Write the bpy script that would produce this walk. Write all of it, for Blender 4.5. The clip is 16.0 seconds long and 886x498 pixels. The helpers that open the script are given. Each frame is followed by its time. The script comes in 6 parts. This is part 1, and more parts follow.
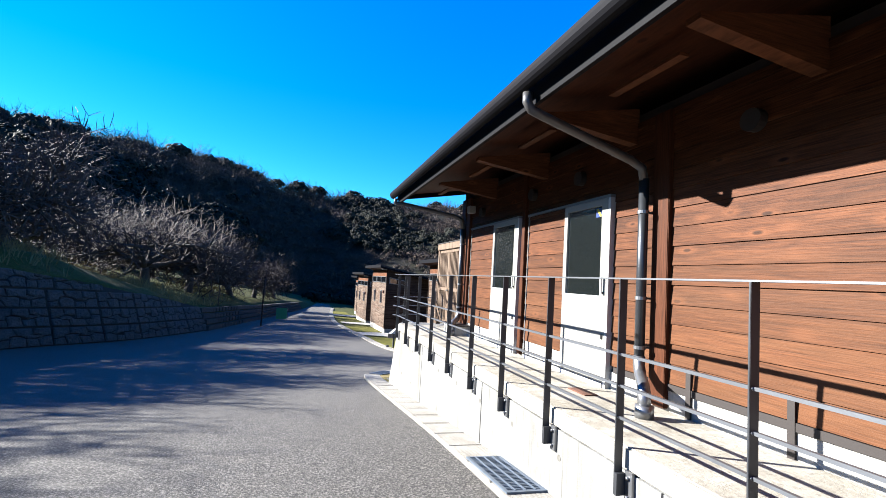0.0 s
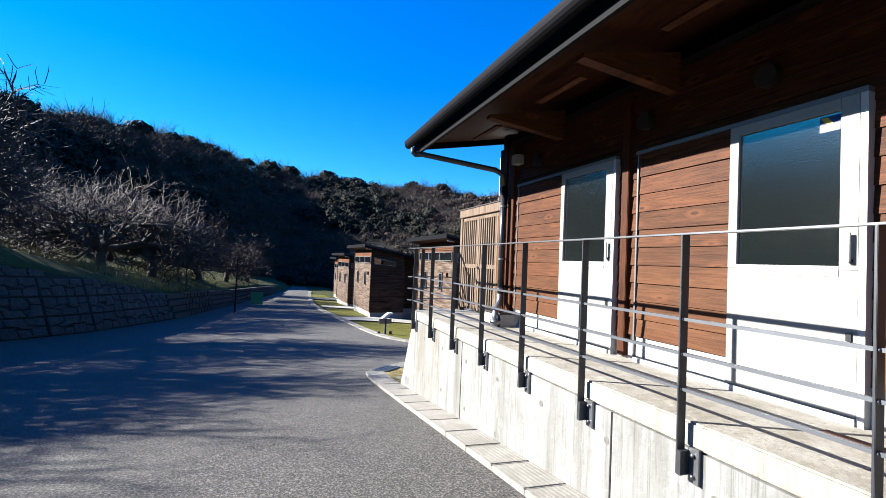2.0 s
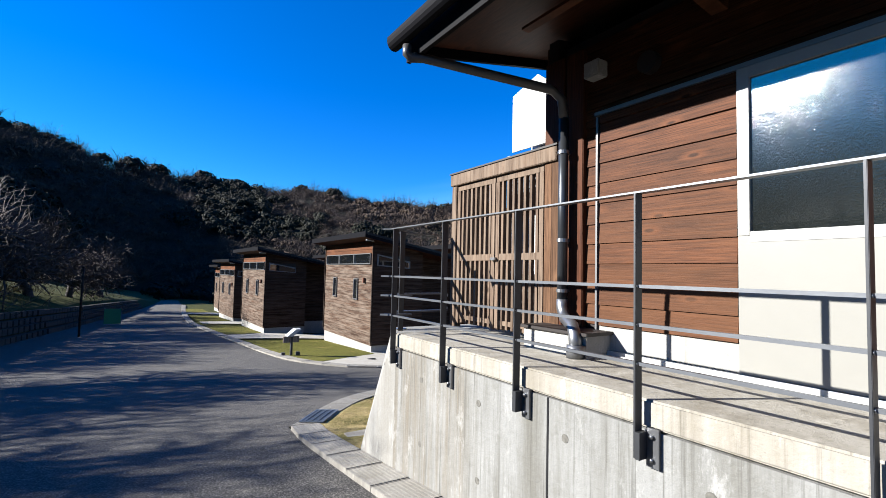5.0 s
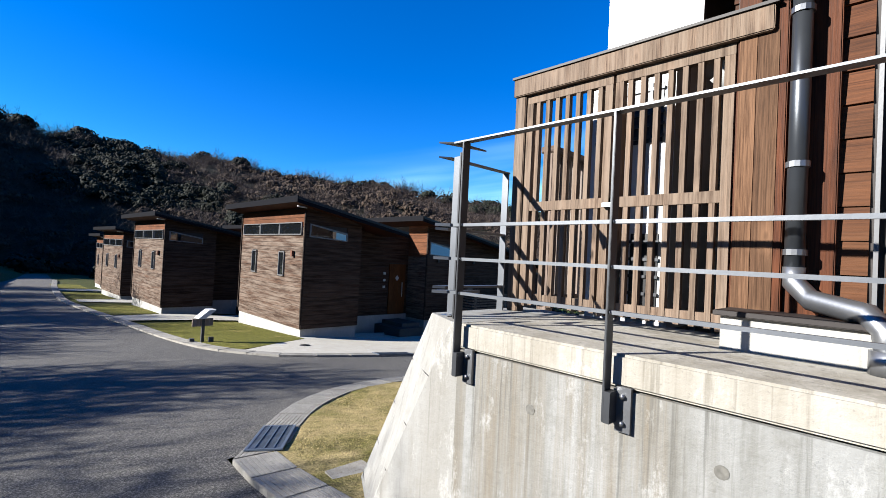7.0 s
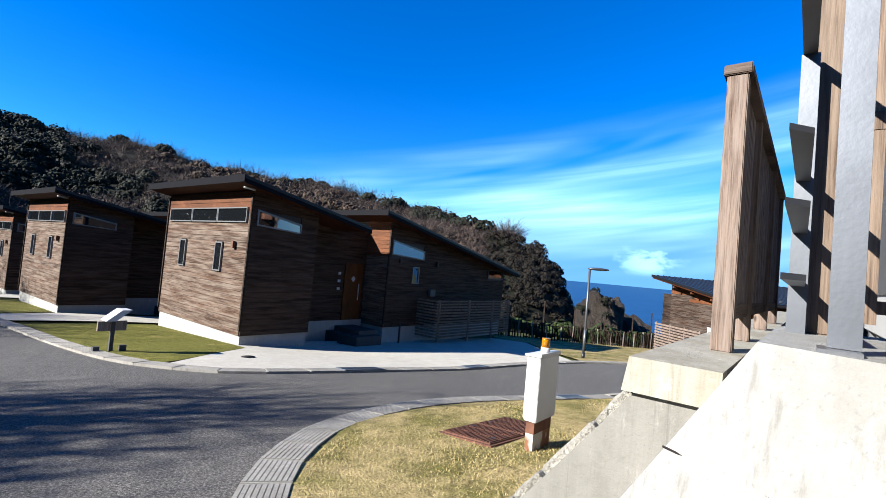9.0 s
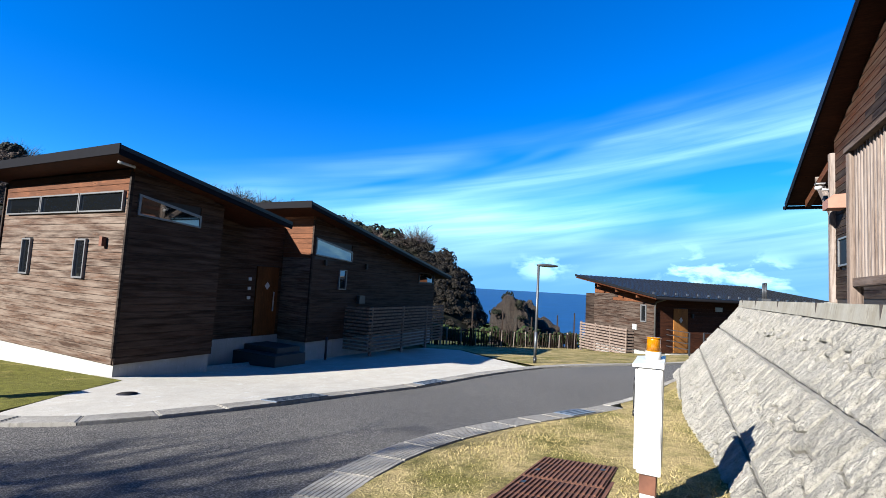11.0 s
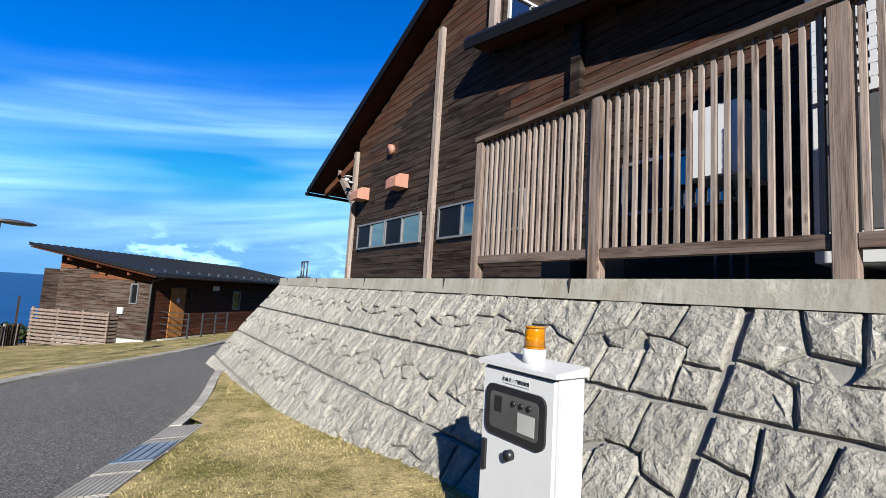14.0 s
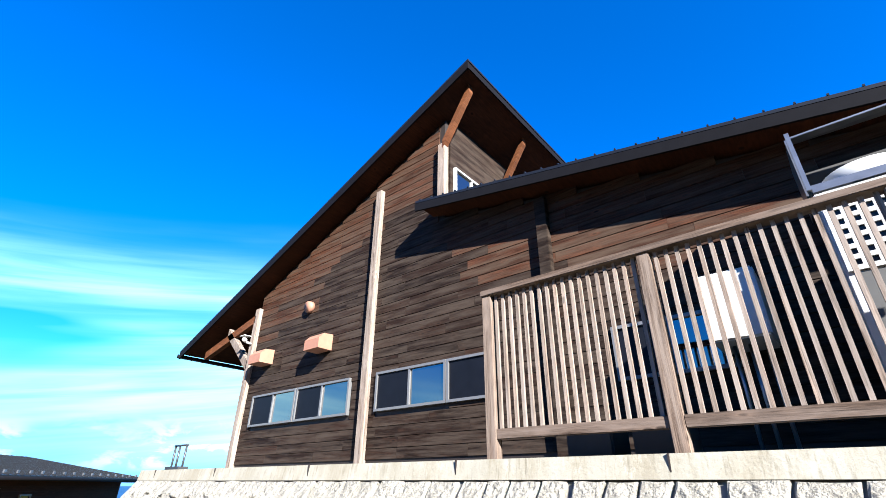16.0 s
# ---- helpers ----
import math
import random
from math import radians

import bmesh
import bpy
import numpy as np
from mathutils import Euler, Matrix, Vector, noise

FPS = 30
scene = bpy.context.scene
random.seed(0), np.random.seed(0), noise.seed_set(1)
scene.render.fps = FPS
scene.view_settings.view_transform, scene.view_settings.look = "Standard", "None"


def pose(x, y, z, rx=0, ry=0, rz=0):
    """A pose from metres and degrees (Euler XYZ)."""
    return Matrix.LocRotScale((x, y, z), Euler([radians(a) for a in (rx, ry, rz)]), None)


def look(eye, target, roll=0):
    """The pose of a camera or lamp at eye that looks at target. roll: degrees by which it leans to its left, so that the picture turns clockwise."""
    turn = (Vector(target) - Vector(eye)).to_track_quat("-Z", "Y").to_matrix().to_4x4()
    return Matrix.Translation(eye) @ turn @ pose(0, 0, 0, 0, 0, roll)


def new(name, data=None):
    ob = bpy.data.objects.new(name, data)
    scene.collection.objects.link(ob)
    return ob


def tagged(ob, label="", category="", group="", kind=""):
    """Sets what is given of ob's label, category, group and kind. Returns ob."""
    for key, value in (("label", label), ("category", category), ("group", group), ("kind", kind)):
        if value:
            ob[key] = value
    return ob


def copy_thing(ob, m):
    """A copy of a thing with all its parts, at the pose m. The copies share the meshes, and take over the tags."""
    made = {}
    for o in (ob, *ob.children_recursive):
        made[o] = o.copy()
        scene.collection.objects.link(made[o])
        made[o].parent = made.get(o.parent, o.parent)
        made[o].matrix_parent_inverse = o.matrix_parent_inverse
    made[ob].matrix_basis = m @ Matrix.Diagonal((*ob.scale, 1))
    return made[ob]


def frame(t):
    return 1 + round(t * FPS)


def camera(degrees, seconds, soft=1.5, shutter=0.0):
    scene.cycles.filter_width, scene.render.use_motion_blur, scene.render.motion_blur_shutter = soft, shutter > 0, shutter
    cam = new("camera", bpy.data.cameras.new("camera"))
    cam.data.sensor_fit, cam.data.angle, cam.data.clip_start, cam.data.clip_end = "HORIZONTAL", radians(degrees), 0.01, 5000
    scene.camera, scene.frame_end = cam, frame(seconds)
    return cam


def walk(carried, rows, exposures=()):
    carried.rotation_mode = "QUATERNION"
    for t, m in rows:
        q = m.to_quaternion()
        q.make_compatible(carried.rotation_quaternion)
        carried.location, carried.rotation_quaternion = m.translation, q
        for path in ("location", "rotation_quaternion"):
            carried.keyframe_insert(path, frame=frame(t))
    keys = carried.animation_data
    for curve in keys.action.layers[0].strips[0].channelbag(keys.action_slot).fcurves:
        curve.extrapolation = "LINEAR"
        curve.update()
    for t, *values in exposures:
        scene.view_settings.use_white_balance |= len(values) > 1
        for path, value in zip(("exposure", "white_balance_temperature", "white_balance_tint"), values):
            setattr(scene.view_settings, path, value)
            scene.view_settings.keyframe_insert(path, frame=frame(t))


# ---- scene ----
cam = camera(87.2, 16.0, 0.5)
PATH = [
    (0, (0.207, 0.07, 2.022), (0.771, 1.984, 2.157), 3.3),
    (0.5, (0.174, 0.693, 1.963), (0.762, 2.602, 2.07), 3.1),
    (1, (0.079, 1.291, 1.944), (0.687, 3.194, 2.026), 3.3),
    (1.5, (0.029, 1.901, 1.91), (0.679, 3.79, 1.996), 2.9),
    (2, (-0.014, 2.514, 1.875), (0.655, 4.398, 1.933), 2.4),
    (2.5, (-0.013, 3.096, 1.835), (0.743, 4.947, 1.883), 2.1),
    (3, (-0.003, 3.693, 1.806), (0.829, 5.51, 1.867), 2.6),
    (3.5, (-0.02, 4.258, 1.776), (0.868, 6.05, 1.834), 2.1),
    (3.7, (-0.007, 4.486, 1.783), (0.891, 6.272, 1.861), 1.9),
    (5.8, (0.035, 6.94, 1.519), (1.251, 8.526, 1.6), 2.1),
    (6, (0.027, 7.197, 1.495), (1.271, 8.762, 1.566), 2.5),
    (6.5, (0.112, 7.819, 1.448), (1.435, 9.319, 1.481), 3.0),
    (7, (0.262, 8.407, 1.399), (1.64, 9.855, 1.435), 2.9),
    (7.5, (0.383, 8.952, 1.357), (1.834, 10.327, 1.426), 2.8),
    (8, (0.518, 9.458, 1.293), (2.011, 10.786, 1.371), 3.6),
    (8.2, (0.573, 9.66, 1.275), (2.084, 10.968, 1.342), 4.2),
    (10.3, (1.677, 12.459, 0.825), (3.344, 13.552, 0.981), 4.3),
    (10.5, (1.789, 12.606, 0.795), (3.484, 13.656, 0.964), 4.0),
    (11, (2.162, 13.003, 0.713), (3.94, 13.905, 0.867), 3.3),
    (11.5, (2.535, 13.386, 0.669), (4.415, 14.053, 0.806), 2.8),
    (12, (2.893, 13.675, 0.627), (4.868, 13.967, 0.757), 2.0),
    (12.5, (3.271, 13.958, 0.598), (5.261, 13.803, 0.717), 2.0),
    (13, (3.624, 14.262, 0.577), (5.551, 13.749, 0.727), 2.1),
    (13.5, (4.016, 14.516, 0.549), (5.83, 13.692, 0.725), 2.6),
    (14, (4.416, 14.764, 0.527), (6.08, 13.672, 0.731), 3.5),
    (14.5, (4.862, 14.927, 0.557), (6.405, 13.699, 0.888), 3.1),
    (15, (5.278, 15.114, 0.582), (6.659, 13.803, 1.192), 2.8),
    (15.5, (5.679, 15.3, 0.585), (6.849, 13.929, 1.453), 1.8),
    (16, (6.157, 15.548, 0.52), (7.297, 14.18, 1.43), 0.5),
]
walk(cam, [(t, look(eye, target, roll)) for t, eye, target, roll in PATH],
     [(0, 2.60), (1.5, 2.35), (3.5, 2.05), (6, 1.80), (7, 1.80), (8, 1.87), (10.5, 1.97), (11, 1.92), (12.5, 1.63), (13.5, 1.55), (14.5, 1.73), (15, 1.95), (16, 2.63)])

# ---- light ----
SUN = Vector((-1.0, 0.5, 0.55)).normalized()
world = bpy.data.worlds.new("sky")
scene.world = world
world.use_nodes = True
wn = world.node_tree.nodes
wl = world.node_tree.links
sky = wn.new("ShaderNodeTexSky")
sky.sky_type = "NISHITA"
sky.sun_disc = False
sky.sun_elevation = math.asin(SUN.z)
sky.sun_rotation = math.atan2(SUN.x, SUN.y)
sky.altitude = 50
sky.air_density = 0.8
sky.dust_density = 0.0
sky.ozone_density = 4.0
hue = wn.new("ShaderNodeHueSaturation")
hue.inputs["Saturation"].default_value = 1.35
tint = wn.new("ShaderNodeMix")
tint.data_type, tint.blend_type = "RGBA", "MULTIPLY"
tint.inputs[0].default_value = 1.0
tint.inputs[7].default_value = (0.58, 1.02, 1.4, 1)
wl.new(sky.outputs[0], hue.inputs["Color"])
wl.new(hue.outputs[0], tint.inputs[6])
cap = wn.new("ShaderNodeMix")  # clear dry air: the horizon stays blue
cap.data_type, cap.blend_type = "RGBA", "DARKEN"
cap.inputs[0].default_value = 1.0
cap.inputs[7].default_value = (0.95, 2.9, 6.0, 1)
wl.new(tint.outputs[2], cap.inputs[6])
wl.new(cap.outputs[2], wn["Background"].inputs["Color"])
wn["Background"].inputs["Strength"].default_value = 0.052
sun = new("sun", bpy.data.lights.new("sun", "SUN"))
sun.data.energy = 5.0
sun.data.angle = radians(0.5)
sun.data.color = (1.0, 0.98, 0.94)
sun.matrix_basis = look(SUN * 60, (0, 0, 0))


# ---- materials ----
TONE = 0.45


class Nodes:
    """A small wrapper round a material's node tree."""

    def __init__(self, name, rough=0.7, metal=0.0, spec=0.3):
        self.mat = bpy.data.materials.new(name)
        self.mat.use_nodes = True
        self.tree = self.mat.node_tree
        self.bsdf = self.tree.nodes["Principled BSDF"]
        self.bsdf.inputs["Roughness"].default_value = rough
        self.bsdf.inputs["Metallic"].default_value = metal
        self.bsdf.inputs["Specular IOR Level"].default_value = spec
        self.place = self.tree.nodes.new("ShaderNodeNewGeometry").outputs["Position"]

    def add(self, kind, **values):
        node = self.tree.nodes.new(kind)
        for k, v in values.items():
            node.inputs[k.replace("_", " ")].default_value = v
        return node

    def link(self, a, b):
        self.tree.links.new(a, b)

    def noise(self, scale, stretch=(1, 1, 1), detail=4.0, rough=0.55, turn=(0, 0, 0)):
        m = self.add("ShaderNodeMapping", Scale=stretch, Rotation=turn)
        self.link(self.place, m.inputs["Vector"])
        n = self.add("ShaderNodeTexNoise", Scale=scale, Detail=detail, Roughness=rough)
        self.link(m.outputs[0], n.inputs["Vector"])
        return n.outputs["Fac"]

    def ramp(self, fac, *stops):
        r = self.tree.nodes.new("ShaderNodeValToRGB")
        e = r.color_ramp.elements
        while len(e) < len(stops):
            e.new(0.5)
        for el, (p, c) in zip(e, stops):
            el.position = p
            el.color = (*c, 1) if len(c) == 3 else c
        self.link(fac, r.inputs[0])
        return r.outputs[0]

    def mix(self, fac, a, b, how="MIX"):
        m = self.tree.nodes.new("ShaderNodeMix")
        m.data_type = "RGBA"
        m.blend_type = how
        for sock, v in ((m.inputs[0], fac), (m.inputs[6], a), (m.inputs[7], b)):
            if hasattr(v, "links"):
                self.link(v, sock)
            elif isinstance(v, (int, float)):
                sock.default_value = v
            else:
                sock.default_value = (*v, 1)
        return m.outputs[2]

    def random(self):
        return self.tree.nodes.new("ShaderNodeObjectInfo").outputs["Random"]

    def island(self):
        return self.tree.nodes.new("ShaderNodeNewGeometry").outputs["Random Per Island"]

    def color(self, c):
        # a common tone keeps every surface in step with the strength of the sun
        c = self.mix(1.0, c, grey(TONE), "MULTIPLY")
        if hasattr(c, "links"):
            self.link(c, self.bsdf.inputs["Base Color"])
        else:
            self.bsdf.inputs["Base Color"].default_value = (*c, 1)

    def bump(self, fac, dist=0.01, strength=0.6):
        b = self.add("ShaderNodeBump", Strength=strength, Distance=dist)
        self.link(fac, b.inputs["Height"])
        self.link(b.outputs[0], self.bsdf.inputs["Normal"])


def grey(v):
    return (v, v, v)


def wood(name, light, dark, upright=False, rough=0.65, weather=None, spread=0.5, bleach=None, knots=1.0):
    n = Nodes(name, rough, spec=0.1)
    # every board is cut from another part of the tree
    shift = n.mix(1.0, n.mix(1.0, n.random(), (31.0, 17.0, 23.0), "MULTIPLY"), n.place, "ADD")
    n.place, ground = shift, n.place
    s = (14, 14, 0.7) if upright else (0.7, 0.7, 14)
    wave = n.noise(1.0, (3, 3, 0.8) if upright else (0.8, 0.8, 3), 2, 0.5)
    grain = n.noise(3.0, s, 6, 0.65)
    fine = n.noise(11.0, (12, 12, 0.35) if upright else (0.35, 0.35, 12), 4, 0.7)
    c = n.ramp(grain, (0.36, dark), (0.6, light))
    c = n.mix(0.5, c, n.ramp(fine, (0.38, [q * 0.55 for q in dark]), (0.62, [q * 1.25 for q in light])))
    c = n.mix(1.0, c, n.ramp(wave, (0.35, grey(0.78)), (0.65, grey(1.15))), "MULTIPLY")
    r = n.ramp(n.random(), (0.0, grey(1 - spread)), (1.0, grey(1.05)))
    c = n.mix(1.0, c, r, "MULTIPLY")
    # knots: a dark heart in a paler swirl
    m = n.add("ShaderNodeMapping", Scale=(6.0, 6.0, 2.4) if upright else (2.4, 2.4, 6.5))
    n.link(n.place, m.inputs["Vector"])
    v = n.add("ShaderNodeTexVoronoi", Scale=1.0)
    n.link(m.outputs[0], v.inputs["Vector"])
    c = n.mix(n.ramp(v.outputs["Distance"], (0.12, grey(0.5 * knots)), (0.3, grey(0.0))), c, [min(1, q * 1.35) for q in light])
    c = n.mix(n.ramp(v.outputs["Distance"], (0.07, grey(0.9 * knots)), (0.13, grey(0.0))), c, [q * 0.4 for q in dark])
    if weather:
        c = n.mix(n.ramp(n.noise(2.0, (10, 10, 0.5) if upright else (0.45, 0.45, 5), 8, 0.7), (0.4, grey(0)), (0.62, grey(0.85))), c, weather)
        c = n.mix(n.ramp(n.noise(5.0, (14, 14, 0.25) if upright else (0.2, 0.2, 9), 4, 0.7), (0.3, grey(0.55)), (0.4, grey(0))), c, [q * 0.35 for q in dark])
    if bleach:
        # the foot of the wall stands in the weather and has faded
        sep = n.add("ShaderNodeSeparateXYZ")
        n.link(ground, sep.inputs[0])
        r = n.add("ShaderNodeMapRange")
        r.inputs["From Min"].default_value, r.inputs["From Max"].default_value = 2.75, 1.35
        n.link(sep.outputs["Z"], r.inputs["Value"])
        f = n.mix(1.0, r.outputs[0], n.ramp(n.noise(1.0, (0.5, 0.5, 7), 6, 0.6), (0.35, grey(0.3)), (0.6, grey(0.75))), "MULTIPLY")
        c = n.mix(f, c, n.mix(grain, [q * 0.5 for q in bleach], [min(1, q * 1.45) for q in bleach]))
    n.color(c)
    n.bump(n.mix(0.5, grain, fine), 0.006, 0.6)
    return n.mat


def plain(name, c, rough=0.5, metal=0.0, vary=0.12, scale=6.0, spec=0.4):
    n = Nodes(name, rough, metal, spec)
    f = n.noise(scale, detail=5)
    n.color(n.ramp(f, (0.25, [q * (1 - vary) for q in c]), (0.75, [min(1, q * (1 + vary)) for q in c])))
    n.bump(n.noise(60, detail=2), 0.002, 0.15)
    return n.mat


STAIN = wood("stained_boards", (0.2, 0.07, 0.027), (0.065, 0.02, 0.008), rough=0.6, spread=0.38, bleach=(0.2, 0.086, 0.037))
STAIN_POST = wood("stained_post", (0.17, 0.055, 0.022), (0.08, 0.026, 0.011), True, rough=0.6, spread=0.25)
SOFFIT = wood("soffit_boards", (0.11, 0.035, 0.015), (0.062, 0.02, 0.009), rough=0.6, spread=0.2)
BEAM = wood("beam_timber", (0.24, 0.09, 0.04), (0.12, 0.045, 0.02), rough=0.6, spread=0.2)
DARKWOOD = wood("weathered_dark_boards", (0.045, 0.022, 0.014), (0.01, 0.006, 0.004), rough=0.7, weather=(0.085, 0.063, 0.049), spread=0.6)
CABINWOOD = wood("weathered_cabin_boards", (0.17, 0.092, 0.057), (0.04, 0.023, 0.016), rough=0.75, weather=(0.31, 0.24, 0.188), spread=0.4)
# south boards: browner wood, with that side's shade put into the colour
SOUTHWOOD = wood("shaded_south_cabin_boards", (0.075, 0.036, 0.02), (0.022, 0.011, 0.007), rough=0.7, weather=(0.13, 0.085, 0.06), spread=0.45)
FARFRONT = wood("red_brown_front_boards", (0.12, 0.043, 0.021), (0.045, 0.017, 0.009), rough=0.7, spread=0.4)
SHELTERED = wood("sheltered_gable_boards", (0.14, 0.05, 0.025), (0.035, 0.014, 0.008), rough=0.7, weather=(0.12, 0.08, 0.056), spread=0.5)
REDWOOD = wood("sheltered_red_boards", (0.26, 0.1, 0.045), (0.15, 0.055, 0.024), rough=0.7, spread=0.3)
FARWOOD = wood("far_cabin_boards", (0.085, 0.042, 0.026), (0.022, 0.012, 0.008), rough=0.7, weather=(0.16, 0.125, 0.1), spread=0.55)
GREYWOOD = wood("silvered_timber", (0.5, 0.38, 0.305), (0.13, 0.09, 0.07), True, rough=0.75, weather=(0.46, 0.39, 0.345), spread=0.4)
SCREENWOOD = wood("screen_timber", (0.34, 0.235, 0.165), (0.085, 0.05, 0.032), True, rough=0.7, weather=(0.36, 0.27, 0.2), spread=0.35)
RAILWOOD = wood("fence_rail_timber", (0.24, 0.165, 0.125), (0.055, 0.036, 0.027), rough=0.75, weather=(0.28, 0.215, 0.18), spread=0.25)
POSTWOOD = wood("fence_post_timber", (0.34, 0.245, 0.19), (0.085, 0.056, 0.043), True, rough=0.75, weather=(0.38, 0.3, 0.25), spread=0.2)
GATEWOOD = wood("gate_board_timber", (0.29, 0.155, 0.085), (0.12, 0.056, 0.027), True, rough=0.7, spread=0.2)
DOORWOOD = wood("door_wood", (0.5, 0.22, 0.06), (0.35, 0.14, 0.04), True, rough=0.5, spread=0.1)
METAL_ROOF = plain("dark_roof_metal", (0.02, 0.022, 0.026), 0.4, 0.3)
FASCIA = plain("dark_fascia_metal", (0.012, 0.012, 0.015), 0.6, 0.0, spec=0.04)
GALV = plain("galvanised_steel", (0.42, 0.43, 0.45), 0.38, 0.85, 0.2)
RAILDARK = plain("grey_painted_steel", (0.1, 0.105, 0.115), 0.45, 0.6)
PIPE = plain("grey_downpipe", (0.15, 0.145, 0.14), 0.4, 0.4)
DARKPIPE = plain("steel_downpipe", (0.1, 0.11, 0.125), 0.33, 0.6)
RAILGREY = plain("dull_galvanised_rail", (0.24, 0.255, 0.28), 0.45, 0.7)
SASH = plain("grey_aluminium", (0.3, 0.3, 0.305), 0.4, 0.4, 0.05)
# recessed cabin door: porch shade in the colour; DOORWOOD is the lit one
DOORSHADE = wood("shaded_entrance_door", (0.2, 0.075, 0.022), (0.12, 0.045, 0.014), True, rough=0.5, spread=0.1)
ALU = plain("white_aluminium", (0.74, 0.74, 0.72), 0.4, 0.1, 0.05)
DOORWHITE = plain("cream_door_enamel", (0.42, 0.41, 0.37), 0.35, 0.0, 0.06, 2.0)
WHITE = plain("white_paint", (0.8, 0.8, 0.78), 0.4, 0.0, 0.04)
BLACK = plain("black_plastic", (0.02, 0.02, 0.022), 0.4)
RUST = plain("rusted_steel", (0.2, 0.08, 0.045), 0.85, 0.1, 0.4, 9)
COPPERHOOD = plain("terracotta_hood", (0.5, 0.24, 0.16), 0.6, 0.0, 0.12)
DARKSTONE = plain("dark_step", (0.07, 0.07, 0.07), 0.7)
FLYSCREEN = plain("dark_fly_screen", (0.008, 0.01, 0.016), 0.5, 0, 0.2, spec=0.12)
BROWNPAINT = plain("brown_flashing", (0.03, 0.021, 0.018), 0.6)


def make_concrete(name, base, stain, streaks=0.7, zone=None):
    n = Nodes(name, 0.8)
    a = n.noise(1.4, detail=8, rough=0.65)
    c = n.ramp(a, (0.3, [q * 0.8 for q in base]), (0.7, base))
    s = n.noise(1.0, (2.6, 2.6, 0.22), 6, 0.7)
    c = n.mix(n.ramp(s, (0.44, grey(0)), (0.64, grey(streaks))), c, stain)
    s2 = n.noise(1.0, (9, 9, 0.6), 7, 0.75)
    c = n.mix(n.ramp(s2, (0.5, grey(0)), (0.75, grey(streaks * 0.7))), c, [q * 0.85 for q in stain])
    if zone:
        # rain-washed rust-brown run-off between two points along y
        sep = n.add("ShaderNodeSeparateXYZ")
        n.link(n.place, sep.inputs[0])
        lo, hi = n.add("ShaderNodeMapRange"), n.add("ShaderNodeMapRange")
        for r, a, b in ((lo, zone[0], zone[0] + 0.35), (hi, zone[1], zone[1] - 0.3)):
            n.link(sep.outputs["Y"], r.inputs["Value"])
            r.inputs["From Min"].default_value, r.inputs["From Max"].default_value = a, b
        m = n.mix(1.0, lo.outputs[0], hi.outputs[0], "MULTIPLY")
        s3 = n.noise(1.0, (13, 13, 0.4), 8, 0.7)
        m = n.mix(1.0, m, n.ramp(s3, (0.42, grey(0.05)), (0.66, grey(0.8))), "MULTIPLY")
        c = n.mix(m, c, (0.24, 0.19, 0.125))
    lime = n.noise(2.6, (1.6, 1.6, 0.7), 9, 0.8)
    c = n.mix(n.ramp(lime, (0.56, grey(0)), (0.66, grey(0.65))), c, [min(1, q * 1.45) for q in base])
    runs = n.noise(1.0, (24, 24, 0.5), 6, 0.7)
    c = n.mix(n.ramp(runs, (0.54, grey(0)), (0.7, grey(streaks))), c, [q * 0.6 for q in stain])
    patch = n.noise(6.0, detail=9, rough=0.75)
    c = n.mix(n.ramp(patch, (0.3, grey(0.45)), (0.5, grey(0))), c, stain)
    pores = n.noise(70, detail=2)
    c = n.mix(n.ramp(pores, (0.28, grey(0.5)), (0.36, grey(0))), c, [q * 0.5 for q in base])
    n.color(c)
    n.bump(n.noise(25, detail=8, rough=0.7), 0.008, 0.7)
    return n.mat


CONCRETE = make_concrete("board_marked_concrete", (0.45, 0.45, 0.43), (0.19, 0.18, 0.15), 0.8, (8.9, 10.6))
WINGCONC = make_concrete("rain_pitted_concrete", (0.5, 0.49, 0.455), (0.3, 0.275, 0.23), 0.5)
PALECONC = make_concrete("pale_concrete", (0.62, 0.58, 0.5), (0.34, 0.3, 0.23), 0.75)
GUTTER = make_concrete("gutter_concrete", (0.52, 0.49, 0.43), (0.32, 0.29, 0.24), 0.65)
COPING = make_concrete("lichened_coping", (0.56, 0.53, 0.44), (0.33, 0.28, 0.19), 0.6)
DRIVE = make_concrete("drive_concrete", (0.82, 0.77, 0.66), (0.6, 0.545, 0.45), 0.5)
FOOTING = make_concrete("footing_concrete", (0.62, 0.605, 0.56), (0.46, 0.43, 0.38), 0.35)


def make_stone(name, a, b, bump=0.03):
    n = Nodes(name, 0.9)
    f = n.noise(4.0, detail=10, rough=0.7)
    c = n.ramp(f, (0.32, a), (0.68, b))
    c = n.mix(1.0, c, n.ramp(n.random(), (0, grey(0.86)), (1, grey(1))), "MULTIPLY")
    c = n.mix(n.ramp(n.noise(0.5, (1, 1, 0.5), 6, 0.7), (0.55, grey(0)), (0.75, grey(0.5))), c, (0.25, 0.24, 0.2))
    # relief shading of chips and pits goes into the colour as dark speckle
    chip_shade = n.noise(38, detail=6, rough=0.8)
    c = n.mix(1.0, c, n.ramp(chip_shade, (0.36, grey(0.6)), (0.5, grey(1.0))), "MULTIPLY")
    pit_shade = n.noise(11, detail=8, rough=0.8)
    c = n.mix(1.0, c, n.ramp(pit_shade, (0.34, grey(0.7)), (0.46, grey(1.0))), "MULTIPLY")
    n.color(c)
    split = n.ramp(n.noise(13, detail=10, rough=0.62), (0.34, grey(0)), (0.66, grey(1)))
    n.bump(split, bump * 1.9, 1.0)
    return n.mat


